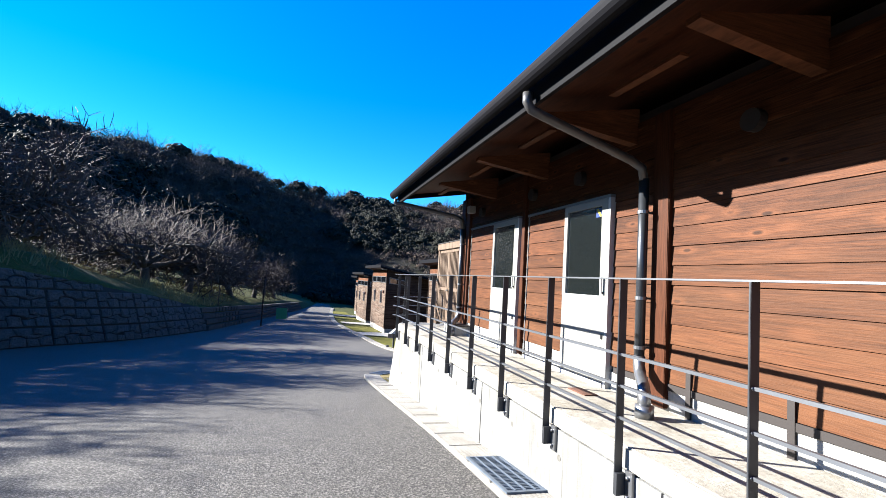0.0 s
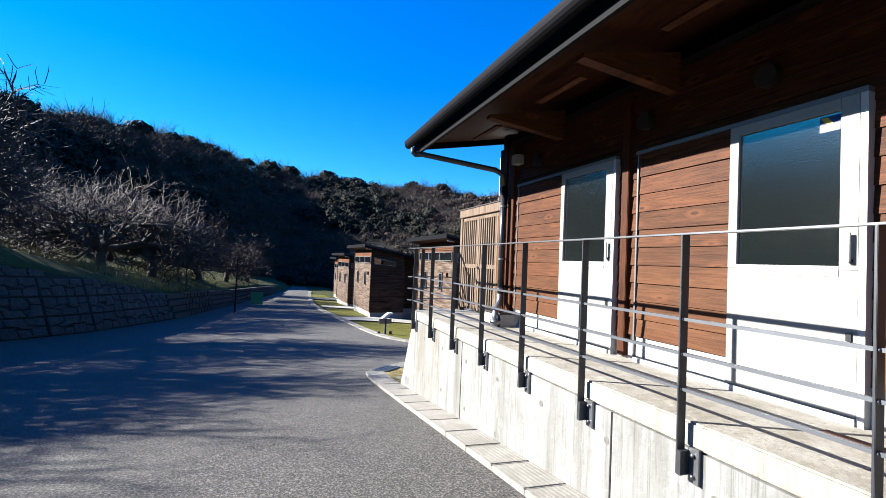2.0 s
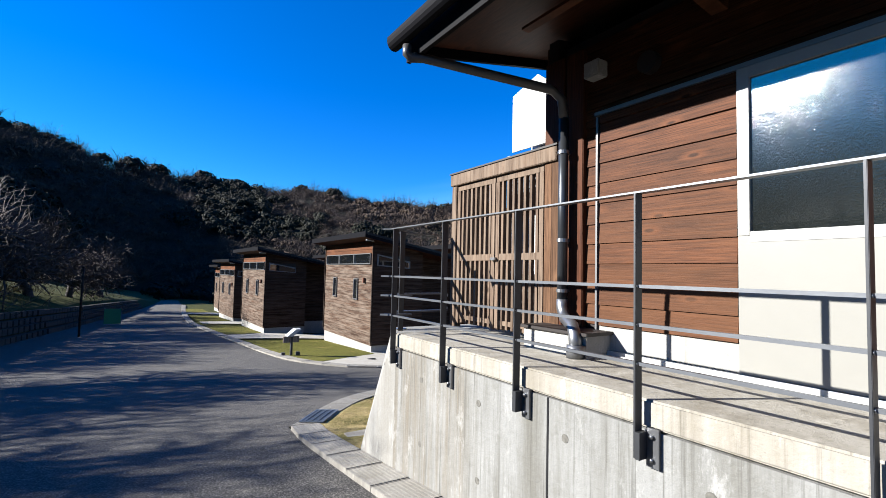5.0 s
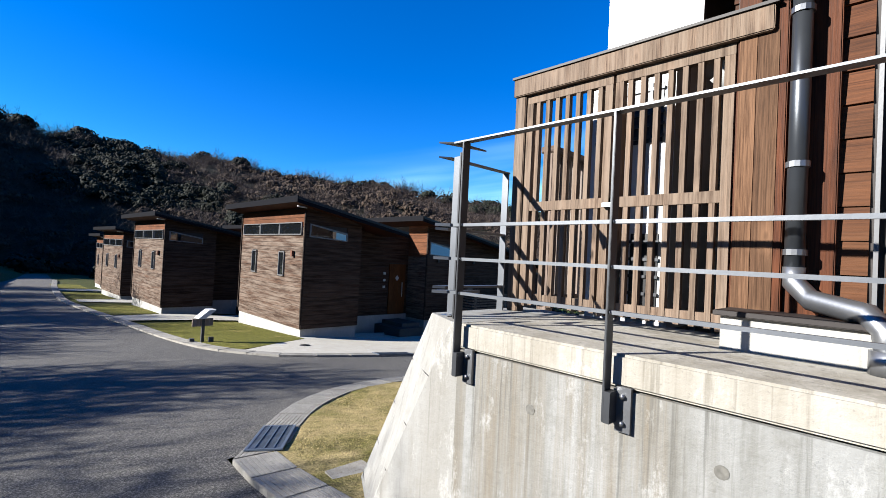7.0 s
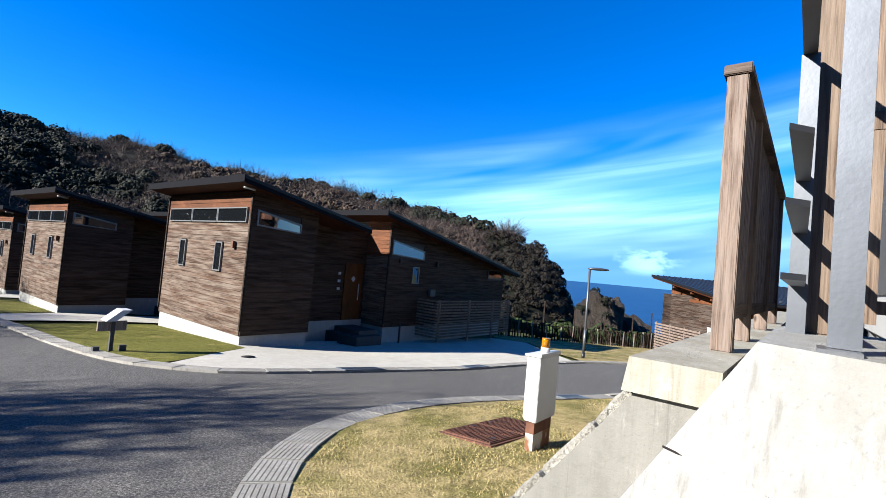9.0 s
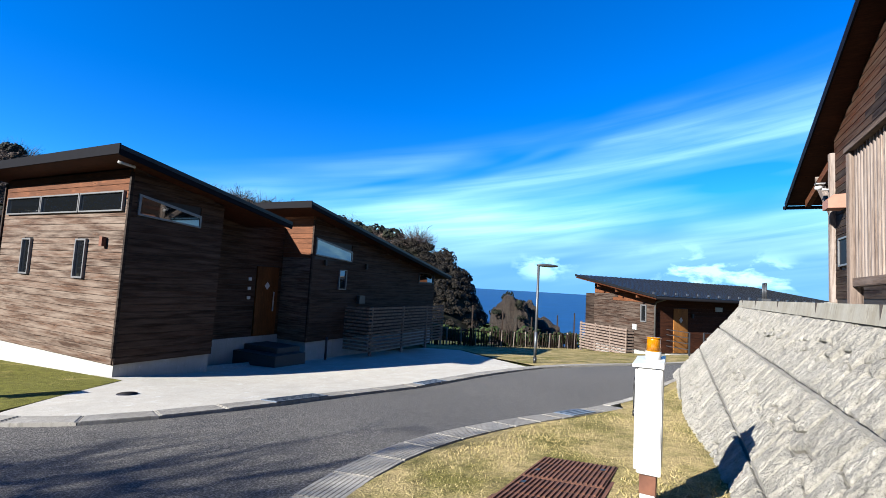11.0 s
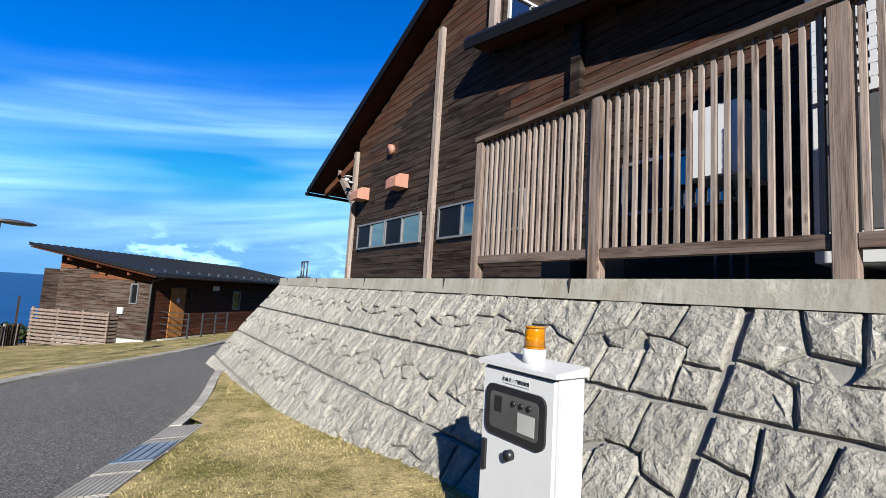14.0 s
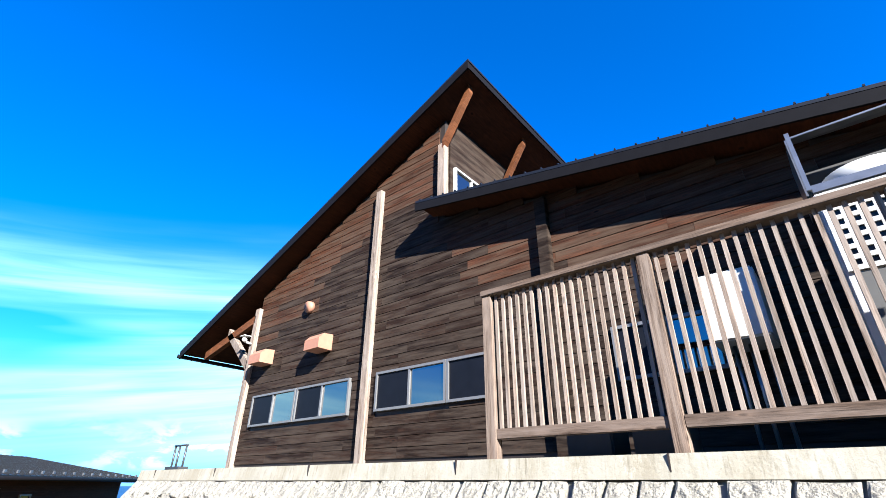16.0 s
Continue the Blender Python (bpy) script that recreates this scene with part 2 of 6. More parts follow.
STONE = make_stone("split_faced_stone", (0.46, 0.43, 0.36), (0.8, 0.75, 0.635), 0.02)
# roadside stone: the shade it stands in is put into its colour
DARKROCK = make_stone("shaded_wall_stone", (0.1, 0.102, 0.102), (0.2, 0.2, 0.195), 0.03)
# near-black joints between the roadside stones
DARKJOINT = plain("dark_joint", (0.025, 0.027, 0.025), 0.9, 0, 0.3)
MORTAR = make_concrete("stone_backing", (0.36, 0.34, 0.3), (0.2, 0.19, 0.16), 0.5)


def make_asphalt():
    n = Nodes("asphalt", 0.85, spec=0.35)
    big = n.noise(0.35, detail=6, rough=0.6)
    speck = n.noise(48, detail=3, rough=0.75)
    c = n.ramp(big, (0.3, (0.09, 0.082, 0.073)), (0.7, (0.132, 0.121, 0.108)))
    c = n.mix(n.ramp(speck, (0.52, grey(0)), (0.6, grey(0.9))), c, (0.37, 0.345, 0.305))
    c = n.mix(n.ramp(speck, (0.38, grey(0.9)), (0.46, grey(0))), c, (0.02, 0.019, 0.018))
    mid = n.noise(9, detail=8, rough=0.8)
    c = n.mix(1.0, c, n.ramp(mid, (0.3, grey(0.7)), (0.7, grey(1.25))), "MULTIPLY")
    # old tyre scuffs and patches worn pale
    worn = n.noise(0.9, (0.5, 1.6, 1), 7, 0.72)
    c = n.mix(n.ramp(worn, (0.6, grey(0)), (0.7, grey(0.35))), c, (0.3, 0.28, 0.245))
    n.color(c)
    n.bump(n.noise(55, detail=4, rough=0.75), 0.014, 1.0)
    return n.mat


def make_grass(name, greens, straws, amount):
    n = Nodes(name, 0.9, spec=0.1)
    f = n.noise(1.1, detail=7, rough=0.7)
    blades = n.noise(45, detail=3)
    c = n.mix(n.ramp(f, (0.25 + amount * 0.5, grey(1)), (0.5 + amount * 0.3, grey(0))), straws, greens)
    c = n.mix(1.0, c, n.ramp(blades, (0.3, grey(0.55)), (0.7, grey(1.2))), "MULTIPLY")
    tuft = n.noise(7, detail=6, rough=0.75)
    c = n.mix(1.0, c, n.ramp(tuft, (0.34, grey(0.55)), (0.52, grey(1.0)), (0.7, grey(1.15))), "MULTIPLY")
    n.color(c)
    n.bump(n.mix(0.5, blades, tuft), 0.04, 1.0)
    return n.mat


ASPHALT = make_asphalt()
LAWN = make_grass("winter_lawn", (0.28, 0.25, 0.07), (0.7, 0.54, 0.25), 0.3)
GREENLAWN = make_grass("green_lawn", (0.26, 0.25, 0.05), (0.5, 0.41, 0.13), 0.6)
ROUGHGRASS = make_grass("rough_ground", (0.11, 0.13, 0.032), (0.18, 0.15, 0.06), 0.5)
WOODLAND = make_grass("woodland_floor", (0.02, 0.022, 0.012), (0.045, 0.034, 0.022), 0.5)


def make_glass(name, tint, rough=0.03):
    n = Nodes(name, rough, 0.0, 0.5)
    n.color(tint)
    n.bsdf.inputs["Coat Weight"].default_value = 0.6
    n.bsdf.inputs["Coat Roughness"].default_value = 0.02
    n.bsdf.inputs["IOR"].default_value = 2.4
    return n.mat


WINGLASS = make_glass("dark_window_glass", (0.012, 0.014, 0.016))


def make_frosted():
    n = Nodes("figured_glass", 0.06, 0.0, 0.6)
    n.color((0.014, 0.018, 0.018))
    n.bsdf.inputs["Coat Weight"].default_value = 0.7
    n.bsdf.inputs["Coat Roughness"].default_value = 0.03
    n.bsdf.inputs["IOR"].default_value = 2.7
    n.bump(n.noise(90, detail=3), 0.002, 0.5)
    return n.mat


FROSTED = make_frosted()


def make_foliage(name, a, b):
    n = Nodes(name, 0.75, spec=0.15)
    n.color(n.mix(n.island(), a, b))
    return n.mat


BARK = plain("grey_bark", (0.085, 0.07, 0.064), 0.9, 0, 0.3)
TWIG = make_foliage("winter_twigs", (0.06, 0.045, 0.041), (0.14, 0.105, 0.092))
# headland leaves: darkness of a backlit slope put into the colour
DARKLEAF = make_foliage("backlit_headland_scrub", (0.006, 0.006, 0.004), (0.03, 0.022, 0.013))
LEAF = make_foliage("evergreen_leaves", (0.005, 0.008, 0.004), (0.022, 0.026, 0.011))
BROWNLEAF = make_foliage("russet_crowns", (0.045, 0.03, 0.021), (0.13, 0.088, 0.06))
HEDGE = make_foliage("hedge_leaves", (0.02, 0.036, 0.01), (0.055, 0.085, 0.02))
SEA = plain("sea_water", (0.012, 0.1, 0.29), 0.6, 0, 0.15, 0.05, 0.1)
AMBER = plain("amber_lens", (1.0, 0.33, 0.004), 0.15, 0, 0.25, 40)
AMBER.node_tree.nodes["Principled BSDF"].inputs["Transmission Weight"].default_value = 0.35

# ---- building blocks ----
ORG = {}


def thing(name, at=(0, 0, 0), label="", category="", group="", kind=""):
    ob = new(name)
    ob.location = at
    ob.empty_display_size = 0.2
    ORG[ob.name] = Vector(at)
    return tagged(ob, label, category, group, kind)


def part(name, bm, material, parent=None, label="", smooth=False):
    me = bpy.data.meshes.new(name)
    org = ORG.get(parent.name, Vector()) if parent else Vector()
    if org.length:
        bmesh.ops.translate(bm, verts=bm.verts, vec=-org)
    bmesh.ops.recalc_face_normals(bm, faces=bm.faces)
    bm.to_mesh(me)
    bm.free()
    if smooth:
        me.polygons.foreach_set("use_smooth", [True] * len(me.polygons))
    me.materials.append(material)
    ob = new(name, me)
    if parent:
        ob.parent = parent
        ORG[ob.name] = org
    return tagged(ob, label)


def add_box(bm, x0, x1, y0, y1, z0, z1, bevel=0.0):
    v = [bm.verts.new((x, y, z)) for x in (x0, x1) for y in (y0, y1) for z in (z0, z1)]
    faces = [bm.faces.new([v[i] for i in f]) for f in ((0, 1, 3, 2), (4, 6, 7, 5), (0, 4, 5, 1), (2, 3, 7, 6), (0, 2, 6, 4), (1, 5, 7, 3))]
    if bevel:
        bmesh.ops.bevel(bm, geom=list({e for f in faces for e in f.edges}), offset=bevel, segments=2, affect="EDGES")
    return v


def box(name, x0, x1, y0, y1, z0, z1, material, parent=None, label="", bevel=0.0):
    bm = bmesh.new()
    add_box(bm, x0, x1, y0, y1, z0, z1, bevel)
    return part(name, bm, material, parent, label)


def add_prism(bm, base, top):
    """A solid between two loops of as many corners."""
    a = [bm.verts.new(p) for p in base]
    b = [bm.verts.new(p) for p in top]
    bm.faces.new(a[::-1])
    bm.faces.new(b)
    for i in range(len(a)):
        j = (i + 1) % len(a)
        bm.faces.new((a[i], a[j], b[j], b[i]))


def prism(name, base, offset, material, parent=None, label=""):
    bm = bmesh.new()
    o = Vector(offset)
    add_prism(bm, [Vector(p) for p in base], [Vector(p) + o for p in base])
    return part(name, bm, material, parent, label)


def add_tube(bm, points, radius, sides=8, taper=None):
    """A tube along points, its ends closed."""
    rings = []
    pts = [Vector(p) for p in points]
    for i, p in enumerate(pts):
        d = (pts[min(i + 1, len(pts) - 1)] - pts[max(i - 1, 0)]).normalized()
        u = d.orthogonal().normalized() if i == 0 else (u - u.dot(d) * d).normalized()
        w = d.cross(u)
        r = radius if taper is None else radius + (taper - radius) * i / (len(pts) - 1)
        rings.append([bm.verts.new(p + r * (math.cos(a) * u + math.sin(a) * w)) for a in (2 * math.pi * k / sides for k in range(sides))])
    for a, b in zip(rings, rings[1:]):
        for k in range(sides):
            j = (k + 1) % sides
            bm.faces.new((a[k], a[j], b[j], b[k]))
    bm.faces.new(rings[0][::-1])
    bm.faces.new(rings[-1])


def tube(name, points, radius, material, parent=None, label="", sides=10):
    bm = bmesh.new()
    add_tube(bm, points, radius, sides)
    return part(name, bm, material, parent, label, True)


def unit_mesh(name, material):
    """A board one metre each way, centred below its top edge, to be scaled."""
    bm = bmesh.new()
    add_box(bm, -0.5, 0.5, -0.5, 0.5, 0, 1)
    me = bpy.data.meshes.new(name)
    bmesh.ops.recalc_face_normals(bm, faces=bm.faces)
    bm.to_mesh(me)
    bm.free()
    me.materials.append(material)
    return me


UNITS = {}


def piece(name, material, parent, centre, size, rz=0.0, tilt=0.0):
    """A board or block on shared mesh data: centre of its foot, size in x, y and z."""
    key = (name, material.name)
    if key not in UNITS:
        UNITS[key] = unit_mesh(name, material)
    ob = new(name, UNITS[key])
    ob.parent = parent
    ob.matrix_basis = Matrix.Translation(Vector(centre) - ORG.get(parent.name, Vector())) @ Euler((tilt, 0, rz)).to_matrix().to_4x4() @ Matrix.Diagonal((*size, 1))
    return ob


def clad(parent, material, start, end, z0, z1, height=0.17, top=None, proud=0.02, name="board", cuts=(), lean=1, under=None, joints=0.0, rng=random.Random(3)):
    """Horizontal boards on a wall from start to end (x, y); top(u) gives the wall's height at u metres along; cuts are openings (u0, u1, z0, z1)."""
    a, b = Vector(start), Vector(end)
    run = (b - a).length
    d = (b - a) / run
    rz = math.atan2(d.y, d.x)
    z = z0
    while z < z1 - 0.03:
        h = min(height, z1 - z)
        zm = z + h * 0.6
        spans = [(0.0, run)]
        if top:
            us = [u for u in np.linspace(0, run, 60) if top(u) > zm]
            if not us:
                break
            spans = [(us[0], us[-1])]
        for c0, c1, cz0, cz1 in cuts:
            if cz0 < zm < cz1:
                nxt = []
                for s0, s1 in spans:
                    if c1 <= s0 or c0 >= s1:
                        nxt.append((s0, s1))
                    else:
                        nxt += [q for q in ((s0, c0), (c1, s1)) if q[1] - q[0] > 0.03]
                spans = nxt
        for s0, s1 in spans:
            ends = [s0]
            while joints and s1 - ends[-1] > joints * 1.4:
                ends.append(ends[-1] + joints * rng.uniform(0.6, 1.1))
            ends.append(s1)
            tilt = lean * rng.uniform(0.055, 0.095)
            for e0, e1 in zip(ends, ends[1:]):
                p = a + d * (e0 + e1) / 2
                m = under[0] if under and top((e0 + e1) / 2) - zm < under[1] * rng.uniform(0.8, 1.1) else material
                piece(name, m, parent, (p.x, p.y, z), (e1 - e0 - (0.004 if joints else 0), 0.03, h - (0.004 if abs(lean) == 1 else 0.011)), rz, tilt)
        z += h


def window(parent, p, u, n, w, h, frame_mat, panes=1, glass=None, name="window", bar=0.05, deep=0.06):
    """A framed window: p its lower corner, u along, n outward; w, h in metres; panes side by side."""
    p, u, n = Vector(p), Vector(u), Vector(n)
    up = Vector((0, 0, 1))

    def bar_at(nm, a0, a1, b0, b1, d0, d1, m, par, lab=""):
        base = [p + u * a + up * b + n * d0 for a, b in ((a0, b0), (a1, b0), (a1, b1), (a0, b1))]
        return prism(nm, base, n * (d1 - d0), m, par, lab)

    win = bar_at(name, 0, w, 0, bar, -0.02, deep, frame_mat, parent)
    bar_at("frame", 0, w, h - bar, h, -0.02, deep, frame_mat, win)
    for k in range(panes + 1):
        c = (w - bar) * k / panes
        bar_at("frame", c, c + bar, bar, h - bar, -0.02, deep - (0.01 if 0 < k < panes else 0), frame_mat, win)
    for k in range(panes):
        bar_at("pane", bar + (w - bar) * k / panes, (w - bar) * (k + 1) / panes, bar, h - bar, 0.0, 0.015, glass or WINGLASS, win)
    return win


# ---- ground ----
PY = ((-60, 3.6), (-10, 1.2), (0, 0.5), (5.2, 0.13), (9, -0.28), (13.2, -0.72), (18, -1.08), (24, -1.42), (34, -1.85), (46, -2.35), (60, -2.75), (110, -4.0), (400, -6))
PX = ((-40, 0.0), (2.2, 0.0), (7.5, -0.25), (11, -0.58), (18, -0.76), (28, -1.45), (60, -4.0), (400, -5))


def curve(v, pts):
    xs, ys = [p[0] for p in pts], [p[1] for p in pts]
    w = 1.2
    return float(np.mean([np.interp(v + o, xs, ys) for o in (-w, -w / 2, 0, w / 2, w)]))


def G(x, y):
    return curve(y, PY) + curve(x, PX)


def smooth_line(points, step=0.35):
    """Points along a Catmull-Rom line."""
    p = [Vector(q) for q in points]
    out = []
    for i in range(len(p) - 1):
        a, b, c, d = p[max(i - 1, 0)], p[i], p[i + 1], p[min(i + 2, len(p) - 1)]
        k = max(1, int((c - b).length / step))
        for j in range(k):
            t = j / k
            out.append(0.5 * ((2 * b) + (c - a) * t + (2 * a - 5 * b + 4 * c - d) * t * t + (3 * b - a - 3 * c + d) * t ** 3))
    return out + [p[-1]]


from mathutils.geometry import delaunay_2d_cdt


def sheet(name, outline, lift, material, label, category="ground", step=0.8, rough=0.0, height=None):
    """A piece of ground inside an outline, laid on the slope."""
    pts = [Vector((q[0], q[1])) for q in outline]
    n = len(pts)
    xs, ys = [q.x for q in pts], [q.y for q in pts]
    inner = [Vector((x, y)) for x in np.arange(min(xs), max(xs), step) for y in np.arange(min(ys), max(ys), step)]
    verts, _, faces, *_ = delaunay_2d_cdt(pts + inner, [], [list(range(n))], 1, 1e-4)
    hgt = height or G
    me = bpy.data.meshes.new(name)
    me.from_pydata([(v.x, v.y, hgt(v.x, v.y) + lift + rough * noise.noise((v.x * 0.7, v.y * 0.7, 0))) for v in verts], [], [f for f in faces])
    me.polygons.foreach_set("use_smooth", [True] * len(me.polygons))
    me.materials.append(material)
    bm = bmesh.new()
    bm.from_mesh(me)
    bmesh.ops.recalc_face_normals(bm, faces=bm.faces)
    if bm.faces and sum(f.normal.z for f in bm.faces) < 0:
        bmesh.ops.reverse_faces(bm, faces=bm.faces)
    bm.to_mesh(me)
    bm.free()
    return tagged(new(name, me), label, category, kind="structure")


# ---- the lie of the land ----
WALL_LINE = ((-14.0, -14.0), (-13.2, 4.0), (-11.4, 14.0), (-9.5, 19.8), (-7.2, 24.0), (-5.2, 30.5))
CRIB_LINE = ((-5.2, 30.5), (-4.2, 38.0), (-2.6, 50.0), (-0.6, 62.0), (1.2, 74.0))
BANK_X = [(p[1], p[0]) for p in WALL_LINE + CRIB_LINE[1:]] + [(110, 4.0)]
BANK_H = ((-14, 2.9), (14, 2.9), (19.8, 2.75), (30.5, 1.35), (38, 1.3), (62, 1.0), (74, 0.6), (90, 0.2))


def bank_edge(y):
    return float(np.interp(y, [p[0] for p in BANK_X], [p[1] for p in BANK_X]))


def bank_height(y):
    return float(np.interp(y, [p[0] for p in BANK_H], [p[1] for p in BANK_H]))


def terrain(x, y):
    z = G(x, y) - 0.05
    d = bank_edge(y) - x
    if d > 0.15:
        h = bank_height(y)
        z += min(h, (d - 0.15) * h / 0.25) + max(0.0, min(d - 0.4, 26)) * 0.2 + max(0.0, min(d - 0.4, 2.6)) * 0.3 * float(np.interp(y, (24, 34), (1, 0.3)))
        z += 0.15 * noise.noise((x * 0.4, y * 0.4, 3)) * min(1, d)
    drop = max(0.0, x - 38 - max(0.0, (y - 20)) * 0.15)
    if drop > 0 and y > -40:
        z -= min(drop * 0.8, 22)
    if 2.6 < x < 19 and -20 < y < 11.2:
        z = min(z, -0.4)
    return z


def graded(lo, hi, a, b, fine, coarse):
    out, v = [], lo
    while v < hi:
        out.append(v)
        v += fine if a <= v < b else coarse
    return out + [hi]


gx, gy = graded(-60, 90, -16, 40, 0.5, 4.0), graded(-45, 130, -6, 40, 0.5, 3.0)
me = bpy.data.meshes.new("ground")
me.from_pydata([(x, y, terrain(x, y)) for y in gy for x in gx], [], [(j * len(gx) + i, j * len(gx) + i + 1, (j + 1) * len(gx) + i + 1, (j + 1) * len(gx) + i) for j in range(len(gy) - 1) for i in range(len(gx) - 1)])
me.polygons.foreach_set("use_smooth", [True] * len(me.polygons))
me.materials.append(ROUGHGRASS)
tagged(new("ground", me), "rough winter grass and earth on sloping ground", "ground", kind="structure")

bm = bmesh.new()
add_prism(bm, [(-4500, -4500, -40), (4500, -4500, -40), (4500, 4500, -40), (-4500, 4500, -40)], [(-4500, -4500, -14), (4500, -4500, -14), (4500, 4500, -14), (-4500, 4500, -14)])
tagged(part("water", bm, SEA), "deep blue sea reaching the horizon", "sea", kind="structure")

NORTH_EDGE = smooth_line([(5.2, 92), (4.6, 75), (3.6, 60), (3.0, 45), (3.3, 36), (3.75, 29), (4.0, 25), (4.35, 22), (5.0, 20.5), (5.9, 19.55), (7.8, 18.9), (10.2, 18.7), (12.0, 18.2), (14.6, 17.6), (17.0, 16.6), (19.8, 14.3), (23.0, 12.1), (29.0, 9.0)])
SOUTH_EDGE = smooth_line([(27.0, 5.5), (21.8, 9.0), (18.8, 11.6), (17.2, 12.5), (15.3, 13.15), (12.07, 13.93), (8.97, 15.2), (6.76, 15.75), (5.0, 15.65), (3.95, 15.15), (3.1, 14.42), (2.2, 13.25), (1.93, 12.4), (1.93, 5.0), (1.93, -14.0)])
WEST_EDGE = smooth_line([(-13.8, -14.0), (-13.0, 4.0), (-11.2, 14.0), (-9.3, 19.8), (-7.0, 24.0), (-5.0, 30.5), (-4.0, 38.0), (-2.4, 50.0), (-0.4, 62.0), (1.4, 74.0), (3.0, 92)])
sheet("road", NORTH_EDGE + SOUTH_EDGE + WEST_EDGE, 0.0, ASPHALT, "worn grey asphalt road with pale aggregate", "road", 0.9)

DRIVE_EDGE = smooth_line([(5.15, 21.2), (5.9, 20.2), (7.8, 19.45), (10.3, 19.25), (12.2, 18.75), (14.8, 18.15), (17.0, 17.3)])
sheet("pavement", DRIVE_EDGE + [Vector(p) for p in ((19.5, 19.5), (23.6, 22.6), (23.6, 24.6), (8.1, 24.6), (8.1, 23.4), (6.6, 22.3))], 0.02, DRIVE, "pale concrete forecourt in front of the cabin", "forecourt", 0.9)
sheet("lawn", smooth_line([(6.6, 22.3), (5.15, 21.4), (4.7, 22.4), (4.45, 25), (4.25, 29.4)]) + [Vector((8.1, 29.9)), Vector((8.1, 23.4))], 0.03, GREENLAWN, "short green lawn beside the cabin", "lawn", 0.7, 0.02)
for y0, y1 in ((36.0, 40.5), (48.0, 52.5), (60.5, 65.0)):
    sheet("lawn", [Vector(p) for p in ((3.75, y0 - 3), (6.0, y0 - 1.8), (6.0, y1), (3.75, y1))], 0.03, GREENLAWN, "small green lawn beside a cabin", "lawn", 0.7, 0.02)
    sheet("pavement", [Vector(p) for p in ((3.8, y0 - 5.3), (12.0, y0 - 5.3), (12.0, y0 - 2.0), (6.1, y0 - 2.0), (3.8, y0 - 3.1))], 0.02, DRIVE, "pale concrete drive between cabins", "drive", 0.9)
CORNER_LAWN = SOUTH_EDGE[:]
inner = []
for a, b in zip(SOUTH_EDGE, SOUTH_EDGE[1:]):
    d = (b - a).normalized()
    if a.x < 16.9 and a.y > 10.5:
        inner.append(a + Vector((-d.y, d.x)) * (0.4 if a.x < 11.4 else 0.13))
sheet("lawn", inner + [Vector((2.36, 10.5)), Vector((16.6, 10.5))], 0.045, LAWN, "straw-coloured winter lawn at the foot of the stone wall", "lawn", 0.45, 0.025)
sheet("lawn", smooth_line([(17.2, 17.0), (20.0, 14.7), (23.2, 12.5), (29.2, 9.4)]) + [Vector(p) for p in ((40, 9), (40, 22), (27, 27), (23.7, 24.5), (23.7, 22.5), (19.6, 19.4))], 0.03, LAWN, "straw-coloured lawn before the fence", "lawn", 0.9, 0.03)


def kerb(name, line, width, length, lift, material, label, side=1, thick=0.25, joint=0.012, ribs=0):
    """Concrete slabs laid end to end along a line of (x, y) points; side says on which hand they lie."""
    th = thing(name, (line[0].x, line[0].y, G(line[0].x, line[0].y)), label, "kerb", kind="structure")
    at, run = [0.0], 0.0
    for a, b in zip(line, line[1:]):
        run += (b - a).length
        at.append(run)

    def along(s):
        i = max(0, min(len(line) - 2, int(np.searchsorted(at, s)) - 1))
        t = (s - at[i]) / max(1e-6, at[i + 1] - at[i])
        d = (line[i + 1] - line[i]).normalized()
        return line[i].lerp(line[i + 1], t), Vector((-d.y, d.x)) * side

    n = max(1, int(run / length))
    for k in range(n):
        (p, np_), (q, nq) = along(run * k / n + joint / 2), along(run * (k + 1) / n - joint / 2)
        loop = [p, q, q + nq * width, p + np_ * width]
        lift_k = lift + 0.004 * math.sin(k * 7.3)
        bm = bmesh.new()
        add_prism(bm, [(v.x, v.y, G(v.x, v.y) - thick) for v in loop], [(v.x, v.y, G(v.x, v.y) + lift_k) for v in loop])
        if ribs:
            # raised ribs across the slab with drainage grooves between
            for r in range(ribs):
                u0, u1 = (r + 0.09) / ribs, (r + 0.91) / ribs
                strip = [p.lerp(q, 0.03) + np_ * width * u0, p.lerp(q, 0.97) + nq * width * u0, p.lerp(q, 0.97) + nq * width * u1, p.lerp(q, 0.03) + np_ * width * u1]
                add_prism(bm, [(v.x, v.y, G(v.x, v.y) + lift_k - 0.004) for v in strip], [(v.x, v.y, G(v.x, v.y) + lift_k + 0.008) for v in strip])
        part("slab", bm, material, th)
    return th


near = [p for p in SOUTH_EDGE if p.x < 19.5]
kerb("kerb", [p for p in near if p.x > 11.2], 0.15, 0.6, 0.06, PALECONC, "narrow concrete kerb along the road", 1)
kerb("gutter", [p for p in near if p.x <= 11.4], 0.42, 0.6, 0.05, GUTTER, "row of pale concrete gutter slabs along the road", 1, ribs=9)
kerb("gutter", [p for p in NORTH_EDGE if p.y < 75], 0.42, 0.9, 0.045, GUTTER, "row of pale concrete gutter slabs along the far kerb", 1, ribs=7)


BLUESTEEL = plain("steel_grating", (0.2, 0.25, 0.32), 0.45, 0.4)


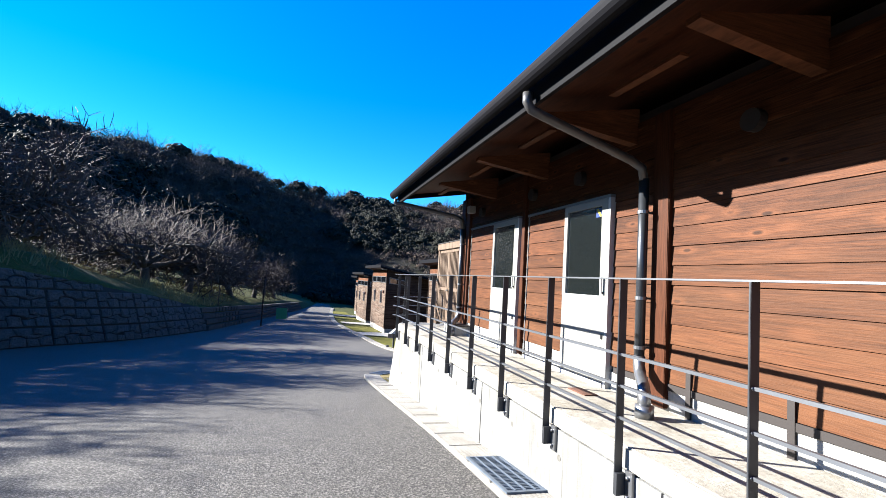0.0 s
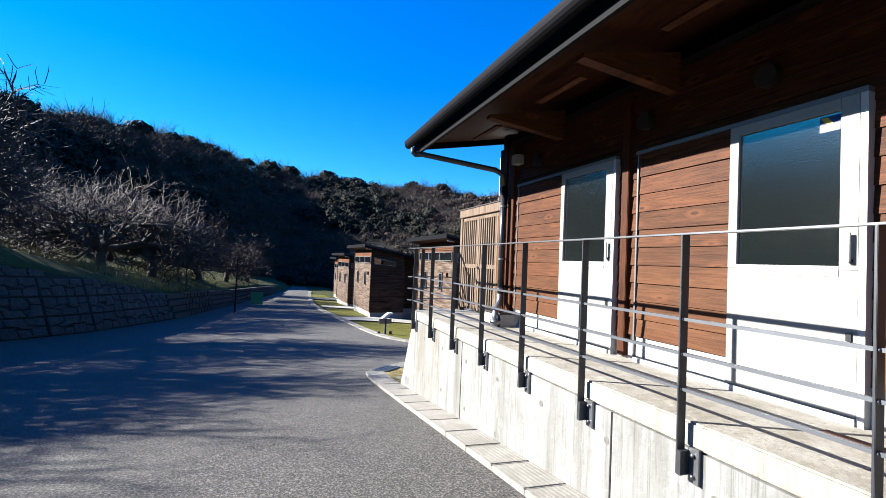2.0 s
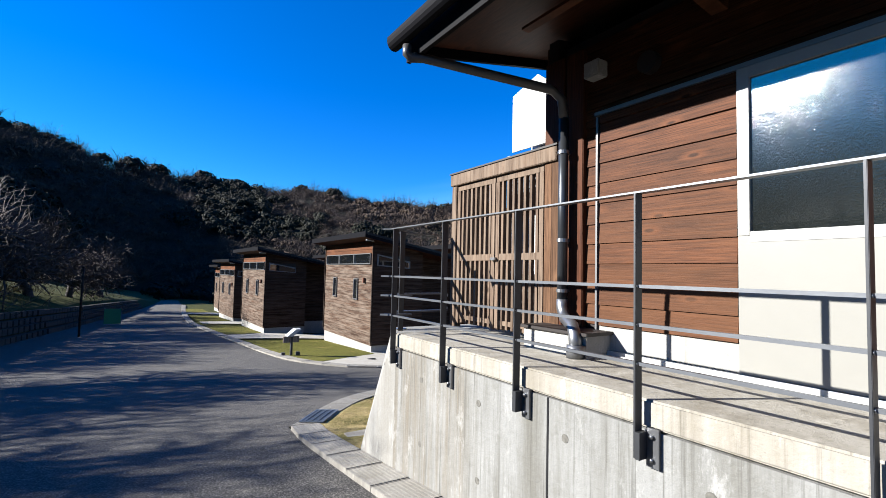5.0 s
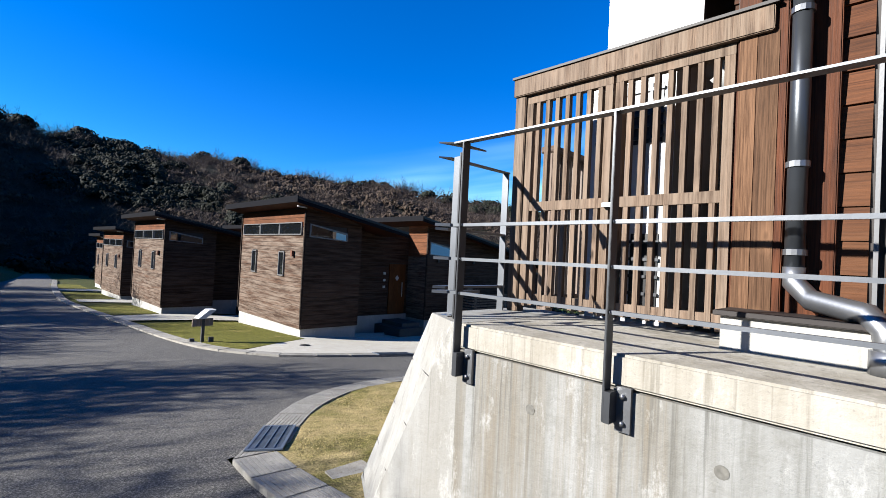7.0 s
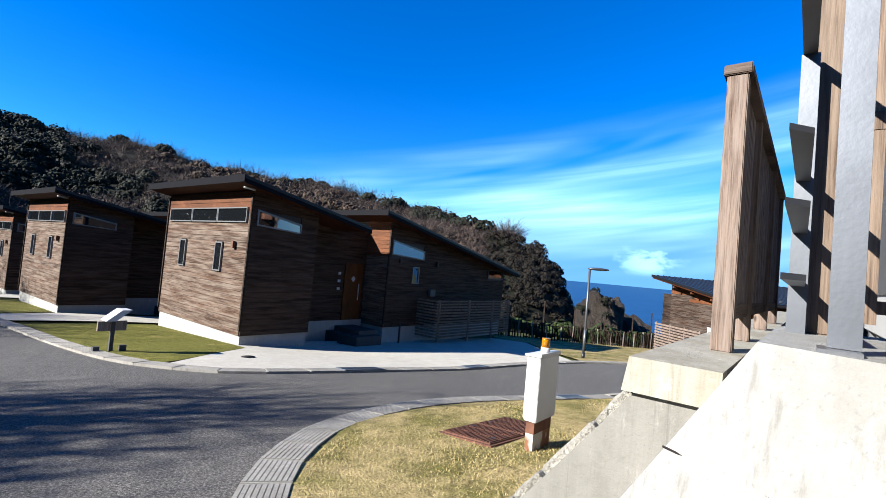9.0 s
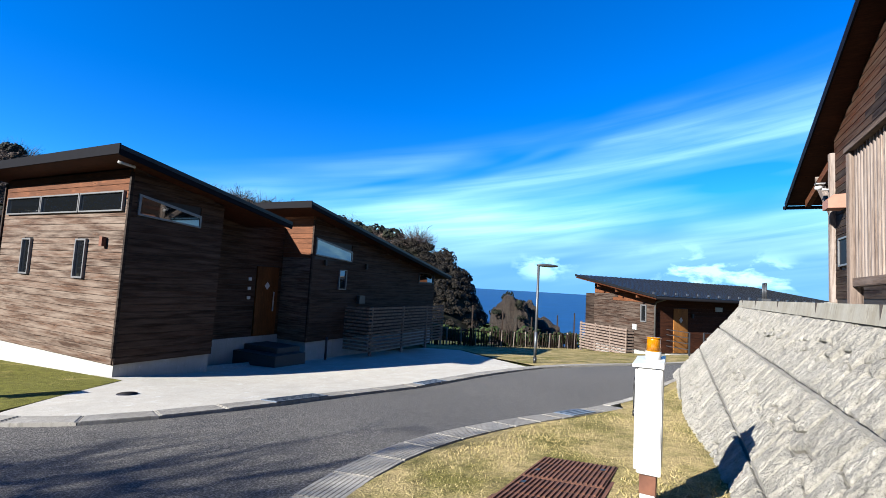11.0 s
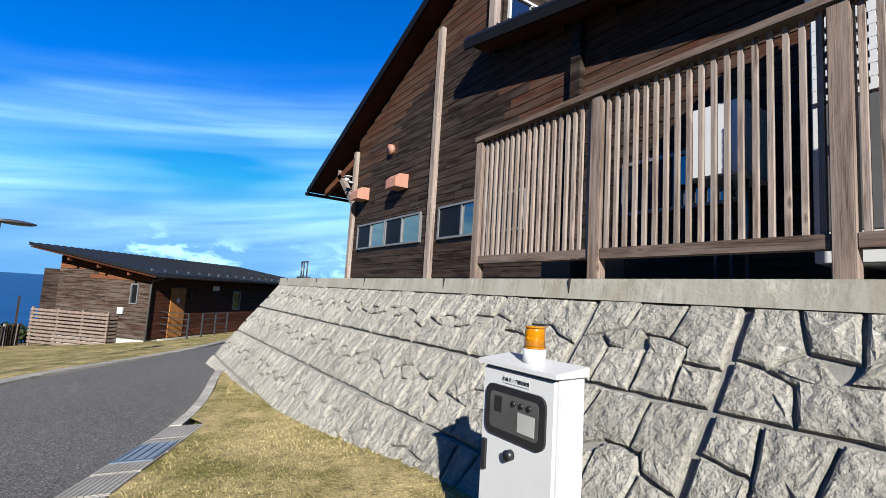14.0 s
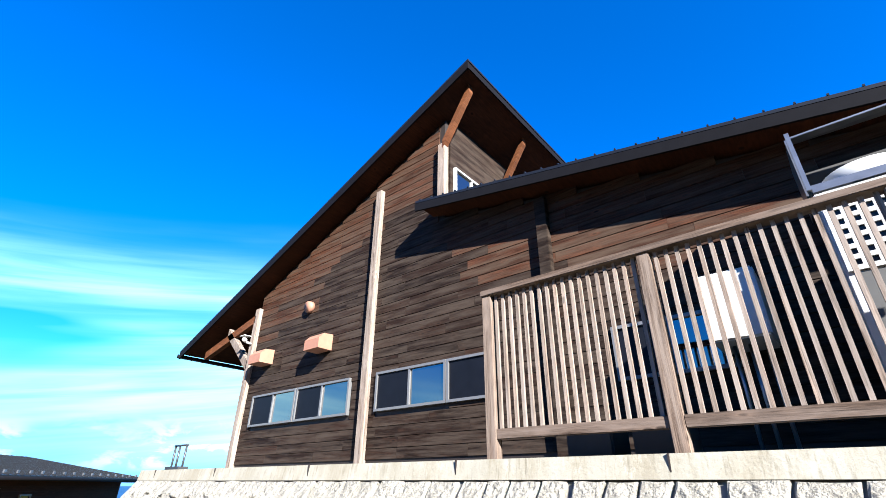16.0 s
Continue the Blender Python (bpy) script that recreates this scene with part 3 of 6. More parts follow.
def grating(x0, x1, y0, y1, lift, rz, material, label, bars=26):
    cx, cy = (x0 + x1) / 2, (y0 + y1) / 2
    w, l = x1 - x0, y1 - y0
    th = thing("drain_grating", (0, 0, 0), label, "drain grating", kind="structure")
    for a, b, c, d in ((0, 0.03, 0, l), (w - 0.03, w, 0, l), (0.03, w - 0.03, 0, 0.03), (0.03, w - 0.03, l - 0.03, l)):
        box("rim", a - w / 2, b - w / 2, c - l / 2, d - l / 2, 0, 0.016, material, th)
    for k in range(bars):
        y = 0.05 + (l - 0.1) * k / (bars - 1) - l / 2
        box("bar", -w / 2 + 0.03, w / 2 - 0.03, y - 0.006, y + 0.006, 0, 0.012, material, th)
    for k in range(3):
        x = w * (k + 1) / 4 - w / 2
        box("cross_bar", x - 0.006, x + 0.006, -l / 2 + 0.03, l / 2 - 0.03, 0.004, 0.02, BLUESTEEL, th)
    # no hole below: a flat dark plate stands in for the drain's shade
    box("pit", -w / 2 + 0.02, w / 2 - 0.02, -l / 2 + 0.02, l / 2 - 0.02, -0.02, 0.002, PIT, th)
    sx, sy = (G(cx + 0.3, cy) - G(cx - 0.3, cy)) / 0.6, (G(cx, cy + 0.3) - G(cx, cy - 0.3)) / 0.6
    th.matrix_basis = Matrix.Translation((cx, cy, G(cx, cy) + lift)) @ Euler((math.atan(sy), -math.atan(sx), 0)).to_matrix().to_4x4() @ Euler((0, 0, radians(rz))).to_matrix().to_4x4()
    return th


# colour for the shade between grating bars
PIT = plain("drain_shade", (0.03, 0.04, 0.055), 0.6)


def on_kerb(line, x, y, length, lift, label):
    """A grating let into the gutter slabs where they pass nearest to (x, y)."""
    i = min(range(1, len(line) - 1), key=lambda k: (line[k] - Vector((x, y))).length)
    d = (line[i + 1] - line[i - 1]).normalized()
    c = line[i] + Vector((-d.y, d.x)) * 0.21
    grating(c.x - 0.19, c.x + 0.19, c.y - length / 2, c.y + length / 2, lift, math.degrees(math.atan2(d.y, d.x)) - 90, BLUESTEEL, label)


on_kerb(SOUTH_EDGE, 1.93, 4.2, 1.0, 0.06, "dark steel drain grating set in the gutter")
on_kerb(SOUTH_EDGE, 2.5, 13.65, 0.9, 0.06, "blue-grey steel drain grating at the corner kerb")
on_kerb(SOUTH_EDGE, 10.35, 14.65, 0.64, 0.06, "blue-grey steel drain grating in the kerb")
on_kerb(NORTH_EDGE, 8.6, 18.85, 1.2, 0.056, "blue-grey steel drain grating in the forecourt gutter")
on_kerb(NORTH_EDGE, 12.5, 18.15, 0.8, 0.056, "blue-grey steel drain grating in the forecourt gutter")

# ---- terrace and retaining walls ----
DECK, WX, FACE = 1.0, 3.345, 2.33
bm = bmesh.new()
add_box(bm, FACE, 3.6, -14, 10.4, -1.4, 0.84)
tagged(part("wall_west", bm, CONCRETE), "grey cast concrete retaining wall with rain streaks", "retaining wall", kind="structure")
box("terrace_slab", FACE - 0.005, 3.6, -14, 10.4, 0.852, DECK, PALECONC, None, "", 0.012)
tagged(bpy.data.objects["terrace_slab"], "pale concrete terrace slab with chipped edges", "terrace", kind="structure")
box("terrace_floor", 3.6, 18.3, 8.6, 11.1, 0.5, 0.74, PALECONC)
tagged(bpy.data.objects["terrace_floor"], "concrete floor of the equipment yard", "terrace", kind="structure")
box("plinth", WX + 0.1, 18.0, -14, 9.2, 0.3, 1.15, FOOTING)
tagged(bpy.data.objects["plinth"], "pale concrete plinth under the lodge", "plinth", kind="structure")
# joints and tie holes of the cast wall
wall = bpy.data.objects["wall_west"]
for y in (-3.4, -0.5, 2.4, 5.3, 8.2):
    box("joint", FACE - 0.003, FACE + 0.01, y - 0.008, y + 0.008, -1.0, 0.84, BLACK, wall)
# tie holes: the dark of each recess is put into a flat disc
TIEHOLE = plain("dark_tie_disc", (0.2, 0.19, 0.165), 0.9, 0, 0.35, 40)
for y in np.arange(-2.75, 10.5, 0.9):
    for z in (0.62, 0.02, -0.55):
        bm = bmesh.new()
        add_tube(bm, [(FACE - 0.002, y, z), (FACE + 0.01, y, z)], 0.028, 12)
        part("tie_hole", bm, TIEHOLE, wall)
# battered wing at the corner
bm = bmesh.new()
add_prism(bm, [(FACE, 10.4, -1.2), (FACE, 11.6, -1.2), (2.7, 12.2, -1.2), (3.6, 12.2, -1.2), (3.6, 10.4, -1.2)], [(FACE, 10.4, 1.0), (FACE, 10.46, 1.0), (2.52, 10.86, 1.0), (3.6, 10.86, 1.0), (3.6, 10.4, 1.0)])
part("wing", bm, WINGCONC)
tagged(bpy.data.objects["wing"], "sloping concrete wing wall at the terrace corner", "retaining wall", kind="structure")
# pour lines across the wing's slanted end, and the pad at its foot
wing_wall = bpy.data.objects["wing"]
for z in (0.62, 0.24, -0.14, -0.5):
    t = (1.0 - z) / 2.2
    tube("joint", [(FACE, 10.46 + 1.14 * t, z), (2.52 + 0.18 * t, 10.86 + 1.34 * t, z + 0.01)], 0.004, BROWNPAINT, wing_wall, sides=6)
zp = G(2.5, 12.2)
prism("pad", [(2.36, 11.3, zp - 0.1), (2.85, 11.3, zp - 0.1), (2.85, 12.1, zp - 0.1), (2.46, 12.1, zp - 0.1)], (0, 0, 0.18), PALECONC, wing_wall, "concrete pad at the foot")
prism("coping", [(3.45, 11.05, 0.58), (3.45, 11.5, 0.58), (3.45, 11.47, 0.76), (3.45, 11.05, 0.76)], (13.88, 0, 0), COPING)
tagged(bpy.data.objects["coping"], "grey concrete coping on the stone wall", "coping", kind="structure")

for x in (4.9, 7.3, 9.35, 11.8, 14.3, 16.6):
    box("joint", x - 0.006, x + 0.006, 11.4, 11.492, 0.585, 0.7605, BROWNPAINT, bpy.data.objects["coping"])

# stone wall: a slope from the coping to the lawn, faced with split stones
TOPY, TOPZ, BATTER = 11.44, 0.58, 0.78
SX0, SX1 = 3.5, 17.35


def on_slope(x, s, out=0.0):
    """A point s metres down the slope, out metres proud of it."""
    d = Vector((0, BATTER, -1)).normalized()
    n = Vector((0, 1, BATTER)).normalized()
    return Vector((x, TOPY, TOPZ)) + d * s + n * out


prism("wall_north", [on_slope(SX0, 0), on_slope(SX0, 3.6), Vector((SX0, 11.0, -2.6)), Vector((SX0, 11.0, TOPZ))], (SX1 - SX0, 0, 0), MORTAR)
stone_wall = tagged(bpy.data.objects["wall_north"], "battered retaining wall of pale split-faced stone blocks", "stone wall", kind="structure")
prism("wall_east", [(SX1, 11.0, 0.6), on_slope(SX1, 0), on_slope(SX1, 3.6), (SX1, 11.0, -2.6)], (0.05, 0, 0), MORTAR)
tagged(bpy.data.objects["wall_east"], "plain concrete end of the stone wall", "stone wall", kind="structure")
prism("wall_far", [(SX1 + 0.06, 11.3, 0.6), (SX1 + 0.06, 11.3, -2.6), (SX1 + 2.8, 9.5, -2.6), (SX1 + 1.0, 9.5, 0.6)], (0, -22, 0), MORTAR)
tagged(bpy.data.objects["wall_far"], "sloping retaining wall along the road", "stone wall", kind="structure")


def inset(loop, d):
    """A loop of (u, s) corners drawn in by d along the normals of its sides."""
    area = sum(p[0] * q[1] - q[0] * p[1] for p, q in zip(loop, loop[1:] + loop[:1]))
    sgn = 1 if area > 0 else -1
    out = []
    for i, p in enumerate(loop):
        a = (Vector(p) - Vector(loop[i - 1])).normalized()
        b = (Vector(loop[(i + 1) % len(loop)]) - Vector(p)).normalized()
        n = Vector((-a.y - b.y, a.x + b.x)) * sgn
        m = Vector((-a.y, a.x)) * sgn
        n.normalize()
        out.append(Vector(p) + n * d / max(0.45, n.dot(m)))
    return out


def facing_stone(loop, parent, material, place, thick, rng, name="stone", gap=1.0):
    """One split stone: a loop of (u, s) corners, drawn in by a joint, with chipped edges and a rough flat face."""
    loop = [tuple(p) for p in loop]
    rough = []
    for i, p in enumerate(loop):
        q = loop[(i + 1) % len(loop)]
        rough.append(p)
        for f in (0.35, 0.7):
            rough.append((p[0] + (q[0] - p[0]) * f + rng.uniform(-0.008, 0.008), p[1] + (q[1] - p[1]) * f + rng.uniform(-0.008, 0.008)))
    tu, ts = rng.uniform(-0.03, 0.03), rng.uniform(-0.03, 0.03)
    cu, cs = sum(p[0] for p in loop) / len(loop), sum(p[1] for p in loop) / len(loop)
    bm = bmesh.new()
    rings = []
    for d, out in ((0.011, -0.02), (0.013, thick * 0.72), (0.03, thick)):
        ring = []
        for p in inset(rough, d * gap):
            o = out + (tu * (p.x - cu) + ts * (p.y - cs) + rng.uniform(-0.004, 0.004) if out > 0 else 0)
            ring.append(bm.verts.new(place(p.x, p.y, o)))
        rings.append(ring)
    n = len(rings[0])
    for a, b in zip(rings, rings[1:]):
        for k in range(n):
            j = (k + 1) % n
            bm.faces.new((a[k], a[j], b[j], b[k]))
    # the split face: an uneven ring about a crown
    crown = bm.verts.new(place(cu, cs, thick + rng.uniform(-0.006, 0.016)))
    inner = []
    for p in rough:
        f = rng.uniform(0.4, 0.62)
        inner.append(bm.verts.new(place(cu + (p[0] - cu) * f, cs + (p[1] - cs) * f, thick + rng.uniform(-0.01, 0.011))))
    for k in range(n):
        j = (k + 1) % n
        bm.faces.new((rings[-1][k], rings[-1][j], inner[j]))
        bm.faces.new((rings[-1][k], inner[j], inner[k]))
        bm.faces.new((inner[k], inner[j], crown))
    return part(name, bm, material, parent)


PANEL = ([(0, 0), (0.24, 0), (0.22, 0.4), (0, 0.34)], [(0.24, 0), (0.5, 0), (0.5, 0.42), (0.5, 0.58), (0.34, 0.57), (0.22, 0.55), (0.22, 0.4)], [(0.5, 0), (0.74, 0), (0.72, 0.42), (0.5, 0.42)],
         [(0.74, 0), (1, 0), (1, 0.55), (0.86, 0.55), (0.72, 0.42)], [(0, 0.34), (0.22, 0.4), (0.22, 0.55), (0.34, 0.57), (0.3, 1), (0, 1)],
         [(0.34, 0.57), (0.5, 0.58), (0.6, 0.42), (0.72, 0.42), (0.86, 0.55), (0.68, 0.66), (0.66, 1), (0.3, 1)], [(0.68, 0.66), (0.86, 0.55), (1, 0.55), (1, 1), (0.66, 1)])


def stone_panels(u0, u1, s0, s1, parent, material, place, thick, rng, width=1.08, gap=1.0):
    """One course of precast panels, each a jigsaw of seven split stones with a wider joint between panels."""
    n = int((u1 - u0) / width)
    w = (u1 - u0) / n
    for k in range(n):
        flip, turn = rng.random() < 0.5, rng.random() < 0.35
        bend = {}
        for loop in PANEL:
            pts = []
            for u, v in loop:
                inside = 0.01 < u < 0.99 and 0.01 < v < 0.99
                du, dv = bend.setdefault((u, v), (rng.uniform(-0.035, 0.035) if inside or 0 < u < 1 else 0, rng.uniform(-0.05, 0.05) if inside or 0 < v < 1 else 0))
                a, b = u + du, v + dv
                a = 1 - a if flip else a
                b = 1 - b if turn else b
                pts.append((u0 + w * (k + 0.018 + 0.964 * a), s0 + (s1 - s0) * b))
            facing_stone(pts, parent, material, place, thick, rng, gap=gap)


rng = random.Random(5)
for k in range(3):
    stone_panels(SX0 + 0.02, SX1 - 0.02, 0.03 + k * 0.77, 0.03 + k * 0.77 + 0.76, stone_wall, STONE, on_slope, 0.05, rng)
stone_panels(9.5, SX1 - 0.02, 2.34, 3.08, stone_wall, STONE, on_slope, 0.05, rng)

# old stone wall and crib wall on the far side of the road
line = smooth_line(WALL_LINE, 1.0)
bm = bmesh.new()
lo = [(p.x + 0.25, p.y, G(p.x, p.y) - 0.3) for p in line]
hi = [(p.x - 0.35, p.y, G(p.x, p.y) + bank_height(p.y)) for p in line]
for (a, b), (c, d) in zip(zip(lo, hi), zip(lo[1:], hi[1:])):
    add_prism(bm, [a, c, (c[0] - 0.9, c[1], c[2]), (a[0] - 0.9, a[1], a[2])], [b, d, (d[0] - 0.45, d[1], d[2]), (b[0] - 0.45, b[1], b[2])])
old_wall = tagged(part("wall_roadside", bm, DARKJOINT), "old grey stone retaining wall, its shade put into the stone colour", "stone wall", kind="structure")
seg = [p for p in line if p.y > 11]
rng = random.Random(8)
at = [0.0]
for a, b in zip(seg, seg[1:]):
    at.append(at[-1] + (b - a).length)


def on_old_wall(u, s, out=0.0):
    x = float(np.interp(u, at, [p.x for p in seg]))
    y = float(np.interp(u, at, [p.y for p in seg]))
    h = bank_height(y)
    t = min(max(s / h, -0.1), 1.02)
    return Vector((x + 0.25 - 0.6 * t + out, y - out * 0.3, G(x, y) + h * t))


for k in range(4):
    u_end = at[-1] - 0.3
    top_at = [u for u in np.linspace(0, at[-1], 80) if bank_height(float(np.interp(u, at, [p.y for p in seg]))) > 0.7 * k + 0.2]
    if top_at:
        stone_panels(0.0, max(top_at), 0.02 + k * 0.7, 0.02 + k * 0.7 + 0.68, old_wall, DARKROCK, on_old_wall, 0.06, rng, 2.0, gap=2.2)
crib = thing("crib_wall", (CRIB_LINE[0][0], CRIB_LINE[0][1], G(*CRIB_LINE[0])), "dark stepped crib wall of concrete blocks", "crib wall", kind="structure")
cl = smooth_line(CRIB_LINE, 0.55)
CRIB = plain("dark_crib_block", (0.07, 0.065, 0.055), 0.9, 0, 0.3)
for i, p in enumerate(cl[::1]):
    if p.y > 66:
        break
    for k in range(4):
        h = bank_height(p.y) / 4
        piece("block", CRIB, crib, (p.x + 0.15 - 0.16 * k, p.y + (0.27 if k % 2 else 0), G(p.x, p.y) + h * k), (0.4, 0.44, h * 0.8), -0.15)

# ---- the lodge ----
lodge = thing("lodge_building", (WX, 9.0, 1.0), "stained timber lodge with a high mono-pitch roof and a lower wing", "building")
SL = 0.185


def low_z(x):
    return 3.895 + (x - 1.97) * SL


def high_z(x):
    return 8.8 - (x - 10.32) * 0.4125


def slab(name, corners, thick, material, parent, label=""):
    return prism(name, [(x, y, z - thick) for x, y, z in corners], (0, 0, thick), material, parent, label)


# walls
west = box("wall", WX, WX + 0.12, -12, 9.0, 1.15, 3.8, BROWNPAINT, lodge, "reddish-brown stained board wall")
north = prism("wall", [(WX, 9.1, 0.75), (18.05, 9.1, 0.75), (18.05, 9.1, high_z(18.05) - 0.3), (11.4, 9.1, high_z(11.4) - 0.3), (11.4, 9.1, low_z(11.4) - 0.2), (WX, 9.1, low_z(WX) - 0.2)], (0, 0.12, 0), BROWNPAINT, lodge, "dark weathered board gable wall")
clere = prism("wall", [(11.34, -12, low_z(11.4) - 0.1), (11.34, 9.1, low_z(11.4) - 0.1), (11.34, 9.1, high_z(11.4) - 0.25), (11.34, -12, high_z(11.4) - 0.25)], (0.1, 0, 0), DARKWOOD, lodge, "dark board wall above the lower roof")
prism("wall", [(18.0, 9.1, 0.75), (18.0, 9.1, 5.2), (18.0, -12, 5.2), (18.0, -12, 0.75)], (-0.12, 0, 0), DARKWOOD, lodge)
prism("wall", [(WX, -12, 0.75), (18.0, -12, 0.75), (18.0, -12, 5.2), (11.4, -12, 7.9), (WX, -12, 3.8)], (0, 0.12, 0), DARKWOOD, lodge)
clad(west, STAIN, (WX - 0.005, -6.0), (WX - 0.005, 8.84), 1.24, 3.72, 0.172, cuts=((10.28, 12.2, 1.0, 3.06), (12.48, 14.62, 1.0, 3.06)))
box("flashing", WX - 0.03, WX + 0.02, -6, 4.2, 1.18, 1.236, BROWNPAINT, west)
box("footing", WX - 0.015, WX + 0.1, -6, 8.6, DECK, 1.178, FOOTING, west, "white painted footing")
for y in np.arange(-5.3, 4.2, 0.85):
    box("batten", WX - 0.035, WX - 0.012, y, y + 0.05, 1.0, 1.4, BROWNPAINT, west)
clad(north, DARKWOOD, (WX, 9.232), (18.0, 9.232), 0.95, 8.4, 0.185, top=lambda u: (high_z(WX + u) - 0.3) if WX + u > 11.4 else low_z(WX + u) - 0.15,
     lean=0.45, under=(SHELTERED, 1.5), joints=2.2, cuts=((10.45, 14.2, 1.77, 2.5), (7.9, 9.72, 1.77, 2.52)))
# posts
for x, top in ((18.01, 4.9), (13.33, 6.85), (11.4, 7.3)):
    z0 = 0.84 if x > 12 else 5.7
    box("post", x - 0.09, x + 0.09, 9.2, 9.36, z0, top, GREYWOOD, lodge, "silvered square timber post", 0.008)
    if x > 12:
        box("post_foot", x - 0.16, x + 0.16, 9.1, 9.44, 0.74, 0.84, PALECONC, lodge)
box("post", 9.1, 9.3, 9.2, 9.36, 0.84, low_z(9.2) - 0.28, DARKWOOD, lodge, "dark timber post", 0.008)
for y in (3.46, 6.3, 8.74):
    box("post", WX - 0.06, WX + 0.03, y, y + (0.2 if y != 6.3 else 0.1), 1.02, 3.7, STAIN_POST, lodge, "stained timber post", 0.006)
box("post", WX - 0.07, WX + 0.1, 8.96, 9.2, 1.02, 3.7, STAIN_POST, lodge, "stained corner post", 0.006)
# roofs
low = slab("roof", [(1.97, -12, low_z(1.97)), (11.72, -12, low_z(11.72)), (11.72, 9.765, low_z(11.72)), (1.97, 9.765, low_z(1.97))], 0.05, METAL_ROOF, lodge, "dark metal low-pitched roof")
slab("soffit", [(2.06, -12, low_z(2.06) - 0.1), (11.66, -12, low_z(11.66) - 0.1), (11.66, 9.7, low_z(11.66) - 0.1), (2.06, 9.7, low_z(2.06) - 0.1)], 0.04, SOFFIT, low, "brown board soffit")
prism("verge", [(1.99, 9.72, low_z(1.99) - 0.23), (11.74, 9.72, low_z(11.74) - 0.23), (11.74, 9.72, low_z(11.74) - 0.052), (1.99, 9.72, low_z(1.99) - 0.052)], (0, 0.04, 0), FASCIA, low, "dark metal verge")
box("fascia", 2.0, 2.04, -12, 9.71, 3.58, 3.842, FASCIA, low)
bm = bmesh.new()
pts = [(1.9 + 0.07 * math.cos(a), 3.77 + 0.085 * math.sin(a)) for a in np.linspace(math.pi, 2 * math.pi, 9)]
outer = [(x, -12, z) for x, z in pts] + [(1.97, -12, 3.8), (1.83, -12, 3.8)]
add_prism(bm, outer, [(x, 9.78, z) for x, _, z in outer])
part("gutter", bm, FASCIA, low, "half-round eaves gutter")
for y in np.arange(-10.4, 9.5, 0.45):
    box("seam", 11.7, 11.74, y, y + 0.03, 5.7, 5.73, METAL_ROOF, low)
for x in np.arange(2.3, 11.7, 0.3):
    z = low_z(x)
    box("roof_rib", x - 0.012, x + 0.012, 9.2, 9.77, z + 0.005, z + 0.03, METAL_ROOF, low)
high = slab("roof", [(10.32, -12, high_z(10.32)), (21.5, -12, high_z(21.5)), (21.5, 9.765, high_z(21.5)), (10.32, 9.765, high_z(10.32))], 0.05, METAL_ROOF, lodge, "dark metal high mono-pitch roof")
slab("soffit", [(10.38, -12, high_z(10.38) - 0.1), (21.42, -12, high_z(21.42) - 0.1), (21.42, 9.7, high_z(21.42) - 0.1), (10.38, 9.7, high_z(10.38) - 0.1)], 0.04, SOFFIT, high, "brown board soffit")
prism("verge", [(10.33, 9.72, high_z(10.33) - 0.25), (21.5, 9.72, high_z(21.5) - 0.25), (21.5, 9.72, high_z(21.5) - 0.052), (10.33, 9.72, high_z(10.33) - 0.052)], (0, 0.04, 0), FASCIA, high, "dark metal verge")
box("fascia", 10.34, 10.37, -12, 9.7, high_z(10.33) - 0.22, high_z(10.33) - 0.055, FASCIA, high)
tube("gutter", [(21.5, -12, 4.02), (21.5, 9.8, 4.02)], 0.06, FASCIA, high, "eaves gutter")
# struts under the high eave
for y in (9.3, 7.0):
    a, b = Vector((11.35, y, 7.15)), Vector((10.6, y, 8.35))
    prism("strut", [a + Vector((0, -0.07, 0)), a + Vector((0, 0.07, 0)), a + Vector((0, 0.07, 0.22)), a + Vector((0, -0.07, 0.22))], b - a, BEAM, lodge, "brown timber strut")
prism("strut", [(18.05, 9.22, 3.2), (18.05, 9.36, 3.2), (18.05, 9.36, 3.45), (18.05, 9.22, 3.45)], (1.4, 0, 1.15), GREYWOOD, lodge, "silvered timber strut")
prism("strut", [(18.05, 9.22, 4.5), (18.05, 9.36, 4.5), (18.05, 9.36, 4.72), (18.05, 9.22, 4.72)], (2.6, 0, -0.62), BEAM, lodge)
# beams under the west eave
for y in np.arange(-9.0, 8.5, 1.79):
    yy = y + 0.42
    prism("rafter", [(2.3, yy, 3.63), (WX, yy, 3.5), (WX, yy, 3.87), (2.3, yy, 3.67)], (0, 0.11, 0), BEAM, lodge, "brown timber rafter end")
    box("vent_strip", 2.62, 2.7, yy + 0.5, yy + 1.3, 3.7, 3.725, BEAM, lodge)
for y in (-0.2, 1.3, 2.65, 4.9, 6.1, 8.1):
    bm = bmesh.new()
    add_tube(bm, [(WX - 0.015, y, 3.33), (WX - 0.09, y, 3.33)], 0.085, 16)
    part("round_vent", bm, BROWNPAINT, lodge, "round brown wall vent")
# windows of the gable
for x, w, panes in ((17.53, 1.83, 2), (15.66, 1.83, 2), (13.04, 1.75, 2), (11.27, 0.95, 1), (8.35, 1.5, 2)):
    window(lodge, (x, 9.24, 1.77), (-1, 0, 0), (0, 1, 0), w, 0.73, SASH, panes, None, "window", 0.045)
    box("fly_screen", x - w / panes + 0.03, x - 0.05, 9.262, 9.272, 1.82, 2.45, FLYSCREEN, lodge, "dark fly screen")
window(lodge, (11.33, 7.75, 5.95), (0, 1, 0), (-1, 0, 0), 1.25, 0.85, ALU, 2, None, "window", 0.05)
